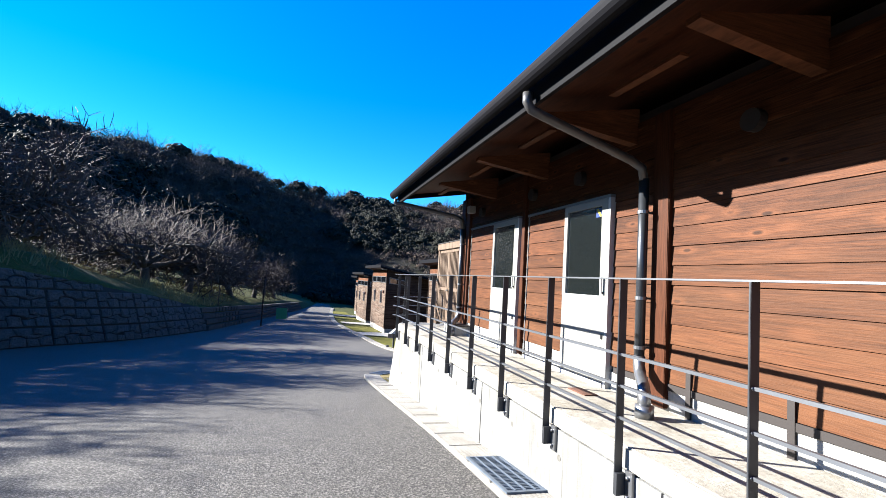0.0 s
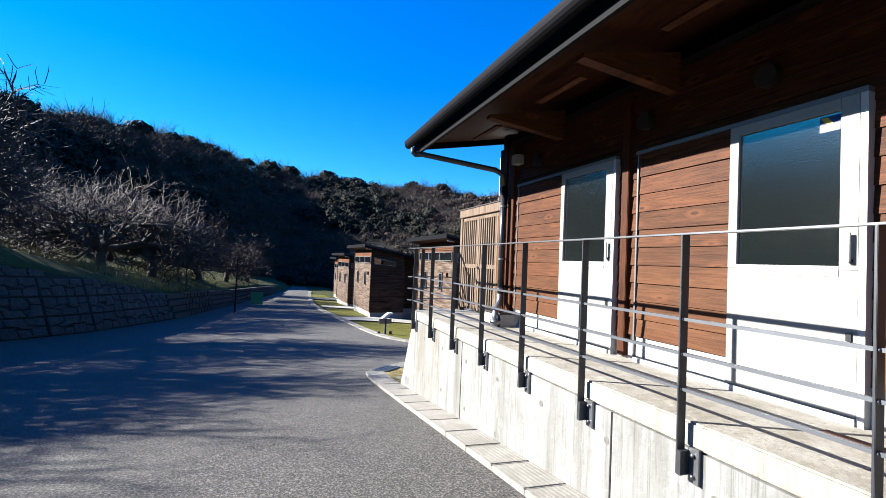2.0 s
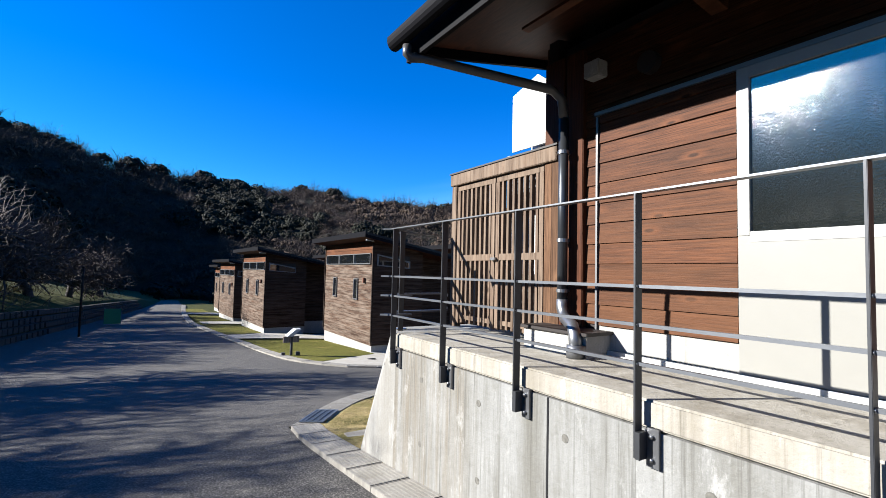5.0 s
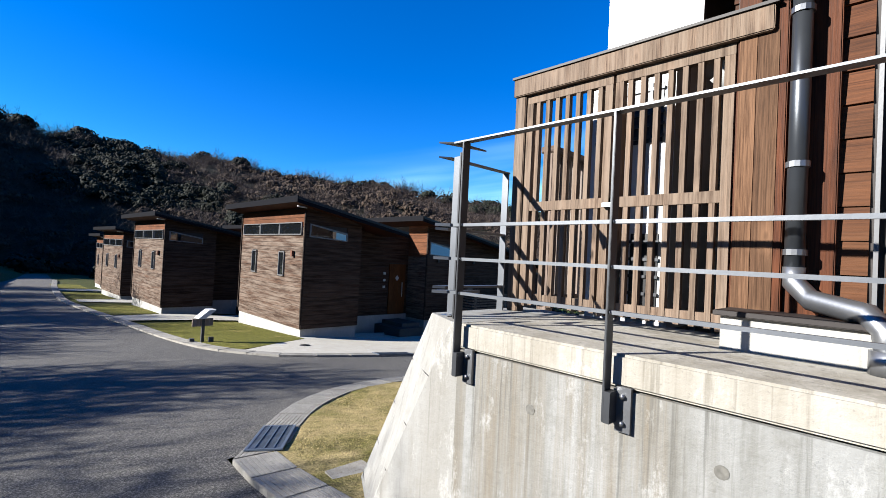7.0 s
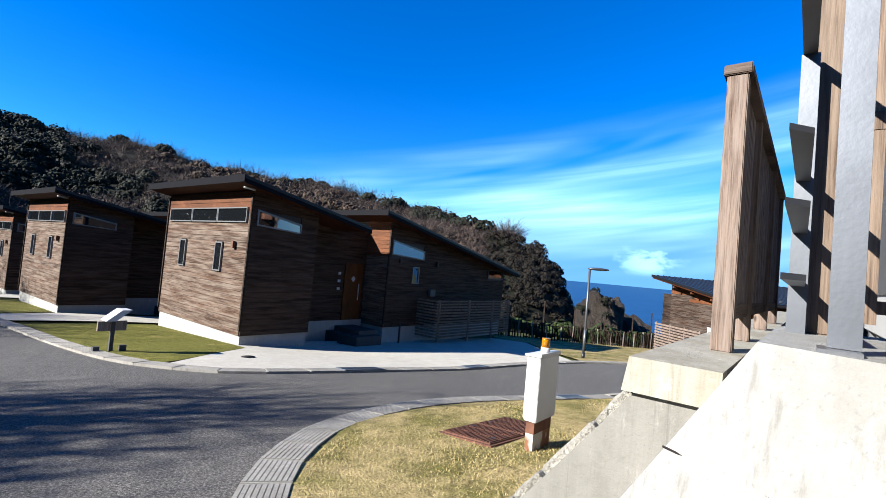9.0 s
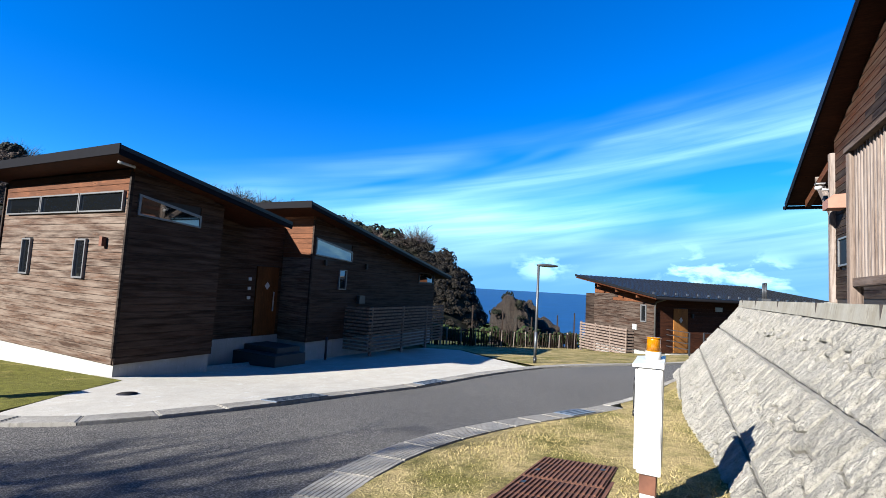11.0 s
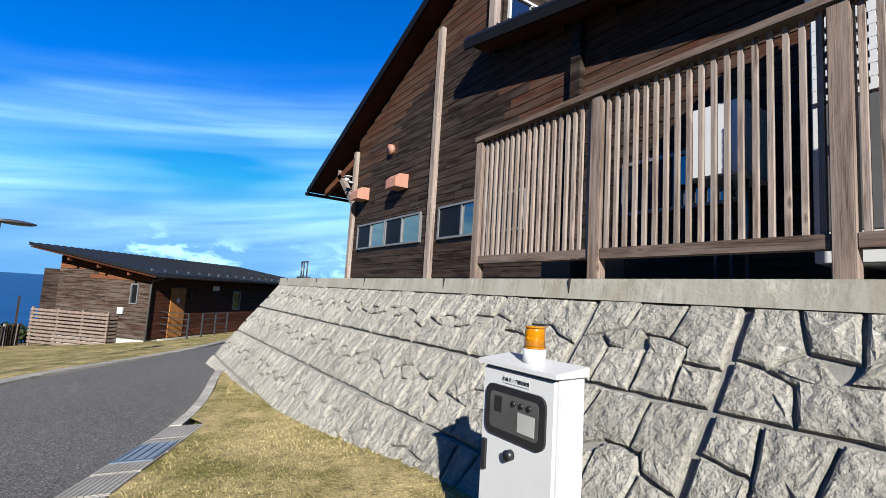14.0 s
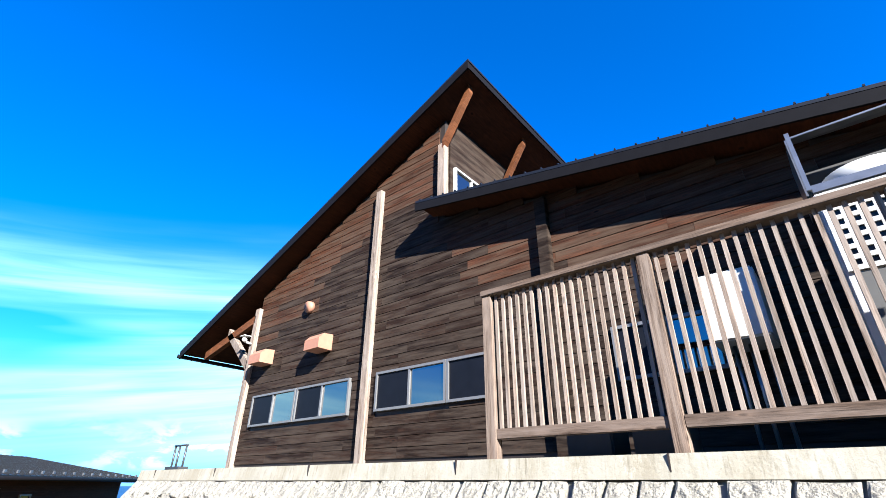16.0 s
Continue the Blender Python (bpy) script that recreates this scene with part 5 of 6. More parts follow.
# ---- cabins ----
def make_cabin():
    """A cabin at its south-west corner: a tall west block, a recessed entry and a lower east block, each under a mono-pitch roof falling eastward."""
    c = thing("cabin", (0, 0, 0), "weathered timber cabin with mono-pitch roofs on a white concrete base", "cabin", "row of cabins")
    W, E0, E1, D = 2.45, 5.95, 14.9, 6.0
    roof_a = lambda x: 4.86 - (x + 0.6) * 0.182
    roof_c = lambda x: 4.72 - (x - 5.1) * 0.184
    for x0, x1 in ((0.03, W), (E0 + 0.03, E1)):
        box("footing", x0 + 0.04, x1 - 0.04, 0.07, D, -0.6, 0.3, FOOTING, c, "pale concrete footing")
    box("footing", W, E0, 1.3, D, -0.6, 0.3, FOOTING, c)
    a = prism("wall", [(0.05, 0.05, 0.3), (W, 0.05, 0.3), (W, 0.05, roof_a(W) - 0.2), (0.05, 0.05, roof_a(0) - 0.2)], (0, D - 0.1, 0), BROWNPAINT, c, "bleached boards to the west, brown boards with shade in their colour to the south")
    e = prism("wall", [(E0 + 0.05, 0.05, 0.3), (E1, 0.05, 0.3), (E1, 0.05, roof_c(E1) - 0.2), (E0 + 0.05, 0.05, roof_c(E0) - 0.2)], (0, D - 0.1, 0), BROWNPAINT, c, "weathered grey-brown boards, the south side toned for shade")
    b = prism("wall", [(W, 1.35, 0.3), (E0 + 0.05, 1.35, 0.3), (E0 + 0.05, 1.35, 4.0), (W, 1.35, 4.0)], (0, D - 1.5, 0), BROWNPAINT, c)
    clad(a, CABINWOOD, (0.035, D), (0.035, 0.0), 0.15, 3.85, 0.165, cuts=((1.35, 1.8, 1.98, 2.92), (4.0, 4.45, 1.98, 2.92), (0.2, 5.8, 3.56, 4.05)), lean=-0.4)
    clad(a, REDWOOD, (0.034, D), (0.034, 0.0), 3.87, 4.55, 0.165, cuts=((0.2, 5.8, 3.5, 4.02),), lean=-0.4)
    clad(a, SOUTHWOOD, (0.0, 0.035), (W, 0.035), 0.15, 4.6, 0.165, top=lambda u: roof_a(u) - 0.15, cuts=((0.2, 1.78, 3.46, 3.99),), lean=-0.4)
    clad(e, CABINWOOD, (E0 + 0.035, 1.4), (E0 + 0.035, 0.0), 0.15, 3.0, 0.165, lean=-0.4)
    clad(e, REDWOOD, (E0 + 0.034, 1.4), (E0 + 0.034, 0.0), 2.97, 4.4, 0.165, lean=-0.4)
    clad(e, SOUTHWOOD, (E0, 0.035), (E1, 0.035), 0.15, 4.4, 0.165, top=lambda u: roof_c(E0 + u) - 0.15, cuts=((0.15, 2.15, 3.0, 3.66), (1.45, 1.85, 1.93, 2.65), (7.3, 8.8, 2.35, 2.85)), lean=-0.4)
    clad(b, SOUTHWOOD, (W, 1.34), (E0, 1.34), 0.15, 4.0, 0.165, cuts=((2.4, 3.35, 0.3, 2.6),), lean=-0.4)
    for x, y in ((0.0, 0.0), (0.0, D), (E0, 0.0)):
        box("corner_board", x - 0.02, x + 0.045, y - 0.02, y + 0.045, 0.3, roof_a(0) - 0.3 if x < 1 else roof_c(E0) - 0.3, DARKWOOD, c)
    for f, x0, x1, y0, y1, lab in ((roof_a, -0.6, 4.4, -0.55, D + 0.5, "dark metal roof of the tall block"), (roof_c, 5.1, 15.6, -0.6, D + 0.5, "dark metal roof of the low block")):
        r = slab("roof", [(x0, y0, f(x0)), (x1, y0, f(x1)), (x1, y1, f(x1)), (x0, y1, f(x0))], 0.09, METAL_ROOF, c, lab)
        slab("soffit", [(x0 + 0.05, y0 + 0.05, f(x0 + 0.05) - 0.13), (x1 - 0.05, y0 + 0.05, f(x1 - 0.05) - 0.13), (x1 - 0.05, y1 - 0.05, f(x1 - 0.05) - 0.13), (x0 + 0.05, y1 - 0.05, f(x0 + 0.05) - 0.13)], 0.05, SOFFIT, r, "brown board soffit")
        box("fascia", x0 - 0.015, x0 + 0.015, y0, y1, f(x0) - 0.2, f(x0) + 0.02, FASCIA, r)
        prism("verge", [(x0, y0, f(x0) - 0.22), (x1, y0, f(x1) - 0.22), (x1, y0, f(x1) - 0.092), (x0, y0, f(x0) - 0.092)], (0, 0.03, 0), FASCIA, r)
        for y in np.arange(y0 + 0.2, y1, 0.42):
            prism("seam", [(x0, y, f(x0)), (x1, y, f(x1)), (x1, y, f(x1) + 0.03), (x0, y, f(x0) + 0.03)], (0, 0.03, 0), METAL_ROOF, r)
    tube("gutter_end", [(-0.45, -0.25, roof_a(-0.5) - 0.3), (-0.1, -0.25, roof_a(-0.5) - 0.33)], 0.03, ALU, c)
    for k in range(3):
        window(c, (0.02, 5.75 - k * 1.86, 3.56), (0, -1, 0), (-1, 0, 0), 1.83, 0.47, SASH, 1, None, "window", 0.035)
    for y in (4.65, 2.0):
        window(c, (0.02, y, 1.98), (0, -1, 0), (-1, 0, 0), 0.46, 0.94, SASH, 1, None, "window", 0.04)
    box("wall_lamp", -0.09, -0.0, 0.75, 0.87, 2.75, 2.97, RUST, c, "rusty red wall lamp")

    def wedge(x0, x1, zb, t0, t1):
        """A south window with a raked head."""
        o = [(x0, -0.02, zb), (x1, -0.02, zb + (t1 - t0) * 0.35), (x1, -0.02, t1), (x0, -0.02, t0)]
        i = [(x0 + 0.045, -0.02, zb + 0.04), (x1 - 0.045, -0.02, zb + (t1 - t0) * 0.35 + 0.04), (x1 - 0.06, -0.02, t1 - 0.06), (x0 + 0.06, -0.02, t0 - 0.06)]
        p = prism("window", [(x, -0.005, z) for x, _, z in i], (0, 0.01, 0), WINGLASS, c, "raked window pane")
        for k in range(4):
            j = (k + 1) % 4
            prism("frame", [o[k], o[j], i[j], i[k]], (0, 0.05, 0), SASH, p)

    wedge(0.2, 1.78, 3.5, 3.99, 3.72)
    wedge(E0 + 0.15, E0 + 2.15, 3.08, 3.68, 3.36)
    window(c, (E0 + 1.45, 0.02, 1.93), (1, 0, 0), (0, -1, 0), 0.42, 0.72, SASH, 1, None, "window", 0.035)
    window(c, (E0 + 7.3, 0.02, 2.35), (1, 0, 0), (0, -1, 0), 1.5, 0.5, RAILDARK, 1)
    dr = box("door", W + 2.42, W + 3.33, 1.27, 1.33, 0.32, 2.58, DOORSHADE, c, "orange-brown wooden entrance door, darkened for the porch shade")
    box("handle", W + 3.12, W + 3.15, 1.22, 1.25, 1.1, 1.75, ALU, dr, "long steel pull")
    prism("light", [(W + 2.85, 1.262, 1.82), (W + 2.96, 1.262, 1.95), (W + 2.85, 1.262, 2.08), (W + 2.74, 1.262, 1.95)], (0, -0.006, 0), ALU, dr, "diamond-shaped light")
    for i, (x0, y0, z) in enumerate(((W + 1.75, -0.5, -0.06), (W + 2.15, -0.15, 0.1))):
        box("step", x0, E0 - 0.5 + 0.1 * i, y0, 1.3, -0.5, z, DARKSTONE, c, "dark entrance step", 0.01)
    lat = box("lattice", E0 + 2.2, E0 + 2.28, -1.05, -0.97, -0.4, 1.35, GREYWOOD, c, "horizontal-slat screen for bins")
    for x in (E0 + 4.4, E0 + 6.4, E0 + 7.9):
        box("lattice_post", x, x + 0.08, -1.05, -0.97, -0.5, 1.35, GREYWOOD, lat)
    for k in range(13):
        z = -0.23 + k * 0.125
        box("lattice_slat", E0 + 1.95, E0 + 8.0, -1.09, -1.055, z, z + 0.07, SCREENWOOD, lat)
        box("lattice_slat", E0 + 1.95, E0 + 1.99, -1.05, 0.0, z, z + 0.07, SCREENWOOD, lat)
    box("meter_box", E0 + 2.6, E0 + 2.95, -0.14, 0.0, 1.42, 1.72, PIPE, c, "grey meter box")
    tube("tap_post", [(E0 + 0.45, -0.5, -0.4), (E0 + 0.45, -0.5, 0.35)], 0.04, BROWNPAINT, c)
    for x in (E0 + 0.6, E0 + 3.0):
        box("wall_lamp", x, x + 0.1, -0.08, 0.01, 2.75, 2.95, BROWNPAINT, c)
    for k in range(3):
        box("name_sign", W + 2.1, W + 2.22, 1.29, 1.32, 1.5 + k * 0.3, 1.6 + k * 0.3, ALU, c)
    return c


cabin = make_cabin()
cabin.matrix_basis = pose(8.18, 23.98, -1.6)
for x, y, z, rz in ((6.15, 34.6, -1.95, 2), (6.35, 46.4, -2.5, 3), (7.1, 58.6, -2.9, 0)):
    copy_thing(cabin, pose(x, y, z, 0, 0, rz))

# garden sign lamp on the green lawn
gl = thing("garden_lamp", (4.75, 23.3, G(4.75, 23.3)), "low garden lamp with a slanted white panel", "garden lamp")
z = G(4.75, 23.3)
box("post", 4.71, 4.79, 23.26, 23.34, z, z + 0.72, DARKSTONE, gl)
box("board", 4.45, 5.02, 23.27, 23.33, z + 0.5, z + 0.72, GREYWOOD, gl, "weathered board")
prism("panel", [(4.55, 23.1, z + 0.74), (4.75, 23.1, z + 0.74), (4.75, 23.5, z + 0.74), (4.55, 23.5, z + 0.74)], (0.3, 0, 0.25), WHITE, gl, "slanted white panel")
for x in (4.45, 4.98):
    box("foot_box", x - 0.06, x + 0.06, 23.2, 23.32, z, z + 0.16, DARKSTONE, gl)

# ---- far cabin, turned to the road ----
far = thing("far_cabin", (0, 0, 0), "brown timber cabin with a dark metal roof beside the lawn", "cabin")


def make_far():
    """Local axes: x along the entrance side, y along the gable side; the corner at the origin."""
    L, Wd = 14.0, 5.3
    top = lambda y: 2.82 + y * 0.129
    box("footing", 0.05, L, 0.05, Wd, -0.6, 0.25, FOOTING, far)
    w = prism("wall", [(0.05, 0.05, 0.2), (0.05, Wd, 0.2), (0.05, Wd, top(Wd) - 0.1), (0.05, 0.05, top(0) - 0.1)], (L - 0.1, 0, 0), BROWNPAINT, far, "brown horizontal boards")
    clad(w, FARWOOD, (0.03, Wd), (0.03, 0.0), 0.25, 4.2, 0.17, top=lambda u: top(Wd - u) - 0.05, cuts=((4.2, 4.65, 1.55, 2.35),), lean=-0.4, under=(REDWOOD, 0.5), joints=2.6)
    clad(w, FARFRONT, (0.0, 0.03), (L, 0.03), 0.25, 2.7, 0.17, cuts=((1.25, 2.25, 0.2, 2.25), (6.0, 6.7, 1.3, 2.2)), lean=-1)
    ext = box("wing", 0.4, 3.0, Wd, Wd + 1.4, -0.3, 2.75, FARWOOD, far, "grey boarded side wing")
    clad(ext, DARKWOOD, (0.38, Wd + 1.4), (0.38, Wd), 0.0, 2.75, 0.17, lean=-1)
    r = prism("roof", [(-0.9, -1.0, top(-1.0)), (-0.9, Wd + 0.9, top(Wd + 0.9)), (-0.9, Wd + 0.9, top(Wd + 0.9) + 0.1), (-0.9, -1.0, top(-1.0) + 0.1)], (L + 1.8, 0, 0), METAL_ROOF, far, "dark metal roof with snow guards")
    prism("soffit", [(-0.85, -0.95, top(-0.95) - 0.08), (-0.85, Wd + 0.85, top(Wd + 0.85) - 0.08), (-0.85, Wd + 0.85, top(Wd + 0.85) - 0.02), (-0.85, -0.95, top(-0.95) - 0.02)], (L + 1.7, 0, 0), SOFFIT, r)
    for x in np.arange(-0.6, L + 0.8, 0.75):
        box("snow_guard", x - 0.06, x + 0.06, -0.55, -0.49, top(-0.5) + 0.1, top(-0.5) + 0.2, GALV, r)
    for x in np.arange(-0.9, L + 0.9, 0.4):
        prism("seam", [(x, -1.0, top(-1.0) + 0.1), (x, Wd + 0.9, top(Wd + 0.9) + 0.1), (x, Wd + 0.9, top(Wd + 0.9) + 0.125), (x, -1.0, top(-1.0) + 0.125)], (0.02, 0, 0), METAL_ROOF, r)
    for y in np.arange(0.6, Wd, 1.7):
        prism("rafter", [(-0.7, y, top(y) - 0.24), (-0.7, y + 0.1, top(y) - 0.24), (-0.7, y + 0.1, top(y) - 0.08), (-0.7, y, top(y) - 0.08)], (0.72, 0, 0), BEAM, far, "projecting rafter end")
    tube("gutter", [(-0.9, -1.05, top(-1.0)), (L + 0.9, -1.05, top(-1.0))], 0.06, FASCIA, far)
    tube("downpipe", [(-0.1, -1.0, top(-1.0)), (-0.08, -0.15, 2.5), (-0.08, -0.08, 2.3), (-0.08, -0.08, 0.0)], 0.045, PIPE, far)
    d = box("door", 1.27, 2.23, -0.02, 0.03, 0.25, 2.25, DOORWOOD, far, "orange wooden entrance door")
    prism("light", [(1.75, -0.022, 1.6), (1.87, -0.022, 1.74), (1.75, -0.022, 1.88), (1.63, -0.022, 1.74)], (0, -0.006, 0), ALU, d)
    window(far, (0.02, Wd - 4.22, 1.55), (0, -1, 0), (-1, 0, 0), 0.43, 0.8, SASH, 1)
    window(far, (6.0, 0.02, 1.3), (1, 0, 0), (0, -1, 0), 0.7, 0.9, SASH, 1)
    box("wall_lamp", 2.45, 2.57, -0.12, 0.0, 1.85, 2.05, BLACK, far)
    box("sign_plate", 4.2, 4.7, -0.05, 0.0, 2.2, 2.4, ALU, far)
    box("sign_plate", -0.06, 0.0, 1.35, 1.65, 1.15, 1.4, ALU, far)
    pt = box("porch_slab", 0.7, 3.8, -1.6, 0.0, -0.7, 0.22, PALECONC, far, "concrete porch slab")
    for x in (0.8, 1.75, 2.7, 3.6):
        box("porch_post", x - 0.03, x + 0.03, -1.55, -1.49, 0.22, 1.3, RAILDARK, pt)
    for z in (0.55, 0.8, 1.05, 1.28):
        box("porch_rail", 1.75, 3.6, -1.535, -1.505, z, z + 0.03, RAILDARK, pt)
        box("porch_rail", 0.785, 0.815, -1.49, 0.0, z, z + 0.03, RAILDARK, pt)
    lat = box("lattice", -0.5, -0.42, 1.6, 1.68, -0.6, 1.2, POSTWOOD, far, "horizontal-slat screen")
    for y in (3.0, 4.4, 5.9):
        box("lattice_post", -0.5, -0.42, y, y + 0.08, -0.6, 1.2, POSTWOOD, lat)
    for k in range(10):
        z = -0.2 + k * 0.14
        box("lattice_slat", -0.54, -0.505, 1.55, 6.0, z, z + 0.085, POSTWOOD, lat)
        box("lattice_slat", -0.5, 0.0, 1.58, 1.61, z, z + 0.085, POSTWOOD, lat)


make_far()
far.matrix_basis = pose(29.9, 14.05, -2.55, 0, 0, -45) @ Matrix.Diagonal((1, 1, 1.2, 1))

# street lamp
lamp = thing("street_lamp", (18.2, 17.35, G(18.2, 17.35)), "slim grey street lamp with a flat dark head", "street lamp")
z = G(18.2, 17.35)
LAMPGREY = plain("lamp_grey", (0.16, 0.165, 0.17), 0.4, 0.5)
tube("pole", [(18.2, 17.35, z), (18.2, 17.35, 1.62)], 0.045, LAMPGREY, lamp, sides=14)
tube("band", [(18.2, 17.35, z + 0.3), (18.2, 17.35, z + 1.1)], 0.049, RAILGREY, lamp, "pale reflective wrap", 14)
tube("foot", [(18.2, 17.35, z - 0.02), (18.2, 17.35, z + 0.24)], 0.06, BLACK, lamp, sides=14)
bm = bmesh.new()
bmesh.ops.create_uvsphere(bm, u_segments=20, v_segments=8, radius=1.0, matrix=Matrix.Translation((18.42, 17.1, 1.6)) @ Euler((0, 0, radians(-50))).to_matrix().to_4x4() @ Matrix.Diagonal((0.42, 0.2, 0.06, 1)))
part("head", bm, LAMPGREY, lamp, "flat oval lamp head", True)

# stick fence with posts and hedge at the cliff edge
sf = thing("stick_fence", (31, 22.5, G(31, 22.5)), "rustic fence of upright wooden sticks before a hedge", "fence")
rng = random.Random(21)
fl = smooth_line([(25.5, 27.4), (30.5, 23.2), (36.0, 19.3)], 0.17)
for i, p in enumerate(fl):
    z = G(p.x, p.y) - 0.1
    h = 1.15 + rng.uniform(-0.12, 0.12)
    piece("stick", DARKWOOD if i % 5 else GREYWOOD, sf, (p.x, p.y, z), (0.1, 0.06, h), rng.random(), rng.uniform(-0.05, 0.05))
    if i % 12 == 5:
        piece("fence_post", DARKWOOD, sf, (p.x + 0.2, p.y + 0.2, z), (0.08, 0.08, 2.4 + rng.uniform(-0.3, 0.3)), 0.3)
for za in (0.35, 0.95):
    tube("cross_rail", [(p.x, p.y + 0.04, G(p.x, p.y) + za) for p in fl[::6]], 0.03, DARKWOOD, sf, sides=6)
# roadside board
sg = thing("sign_board", (-1.4, 43.0, G(-1.4, 43.0)), "green A-shaped sign board beside the road", "sign")
zz = G(-1.4, 43.0)
prism("panel", [(-1.85, 43.0, zz + 0.1), (-0.95, 43.0, zz + 0.1), (-0.95, 43.25, zz + 1.05), (-1.85, 43.25, zz + 1.05)], (0, 0.03, 0), plain("green_board", (0.05, 0.3, 0.06), 0.5), sg, "green panel")
for x in (-1.85, -0.99):
    prism("leg", [(x, 43.5, zz), (x + 0.04, 43.5, zz), (x + 0.04, 43.28, zz + 1.1), (x, 43.28, zz + 1.1)], (0, 0.03, 0), ALU, sg)

pole = thing("marker_pole", (-2.4, 35.0, G(-2.4, 35.0)), "slim dark wooden pole beside the crib wall", "pole")
tube("shaft", [(-2.4, 35.0, G(-2.4, 35.0) - 0.1), (-2.38, 35.0, G(-2.4, 35.0) + 3.4)], 0.05, DARKWOOD, pole, sides=8)
tube("cap", [(-2.38, 35.0, G(-2.4, 35.0) + 3.4), (-2.38, 35.0, G(-2.4, 35.0) + 3.45)], 0.058, FASCIA, pole, sides=8)

# small steel frame at the coping's far end
sfm = thing("steel_frame", (17.0, 10.9, 0.76), "small grey steel frame standing on the coping end", "steel frame")
for x in (16.75, 17.05, 17.25):
    tube("leg", [(x, 10.95, 0.75), (x, 10.95, 1.25)], 0.02, RAILDARK, sfm, sides=8)
tube("bar", [(16.7, 10.95, 1.24), (17.3, 10.95, 1.24)], 0.018, RAILDARK, sfm, sides=8)
box("tray", 16.7, 17.3, 10.85, 11.05, 0.78, 0.84, RAILDARK, sfm)

# ---- hills, woods and trees ----
SKY_LINE = ((-110, 10), (-60, 12.5), (-28, 11.6), (-22, 12.2), (-13.4, 11.9), (-7.7, 11.0), (-2, 9.6), (2.7, 9.2), (10, 9.0), (18, 8.9), (25, 8.0), (37, 7.5), (50, 5.5), (55, 4.6), (58, 4.0), (61.5, 2.8), (63.2, 0.8), (64.4, -2.2), (67, -8))
FOOT = ((-110, 40), (-60, 38), (-35, 42), (-20, 55), (-8, 75), (0, 95), (10, 90), (25, 75), (45, 70), (60, 75), (66, 85), (71, 90))
CREST = ((-110, 110), (-60, 110), (-28, 130), (-8, 170), (2, 200), (12, 230), (25, 210), (45, 190), (58, 130), (66, 115), (71, 110))
HX, HY, HZ = 1.0, 6.0, 1.4


def hill(az, t):
    """A point of the hillside: azimuth in degrees, t from foot (0) over crest (1) to the back (1.3)."""
    f = lambda tab: float(np.interp(az, [p[0] for p in tab], [p[1] for p in tab]))
    r0, r1 = f(FOOT), f(CREST)
    r = r0 + (r1 - r0) * t
    x, y = HX + r * math.sin(radians(az)), HY + r * math.cos(radians(az))
    base = G(min(x, 60), y) - 1.0 if x < 35 else -9.0
    crest = HZ + r1 * math.tan(radians(f(SKY_LINE)))
    s = min(t, 1.0)
    z = base + (crest - base) * (s ** 0.85) - max(0, t - 1) * 30
    z += 2.2 * noise.noise((x * 0.045, y * 0.045, 1.7)) * min(1, 3 * t) * (1 if t < 0.9 else 0.5)
    return Vector((x, y, z))


azs, ts = np.arange(-110, 68.1, 1.5), np.linspace(0, 1.35, 26)
me = bpy.data.meshes.new("hillside")
me.from_pydata([hill(a, t) for a in azs for t in ts], [], [(i * 26 + j, (i + 1) * 26 + j, (i + 1) * 26 + j + 1, i * 26 + j + 1) for i in range(len(azs) - 1) for j in range(25)])
me.polygons.foreach_set("use_smooth", [True] * len(me.polygons))
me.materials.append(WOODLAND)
tagged(new("hillside", me), "wooded hillside rising behind the cabins", "hill", kind="structure")

rng = random.Random(31)


def rough_crown(verts, faces, c, r, rng, squash=0.8, leaves=70):
    """A crown of many small tilted leaf clumps round c."""
    for _ in range(leaves):
        d = Vector((rng.gauss(0, 1), rng.gauss(0, 1), abs(rng.gauss(0, 0.9)) - 0.25)).normalized()
        p = c + Vector((d.x * r, d.y * r, d.z * r * squash)) * rng.uniform(0.72, 1.05)
        s = r * rng.uniform(0.11, 0.25)
        u = d.orthogonal().normalized()
        w = d.cross(u)
        a = rng.uniform(0, 6.28)
        n = len(verts)
        k = 5
        verts.append(p + d * s * 0.35)
        for j in range(k):
            b = a + 2 * math.pi * j / k
            verts.append(p + (u * math.cos(b) + w * math.sin(b)) * s * rng.uniform(0.7, 1.2) - d * s * rng.uniform(0.0, 0.3))
        for j in range(k):
            faces.append((n, n + 1 + j, n + 1 + (j + 1) % k))


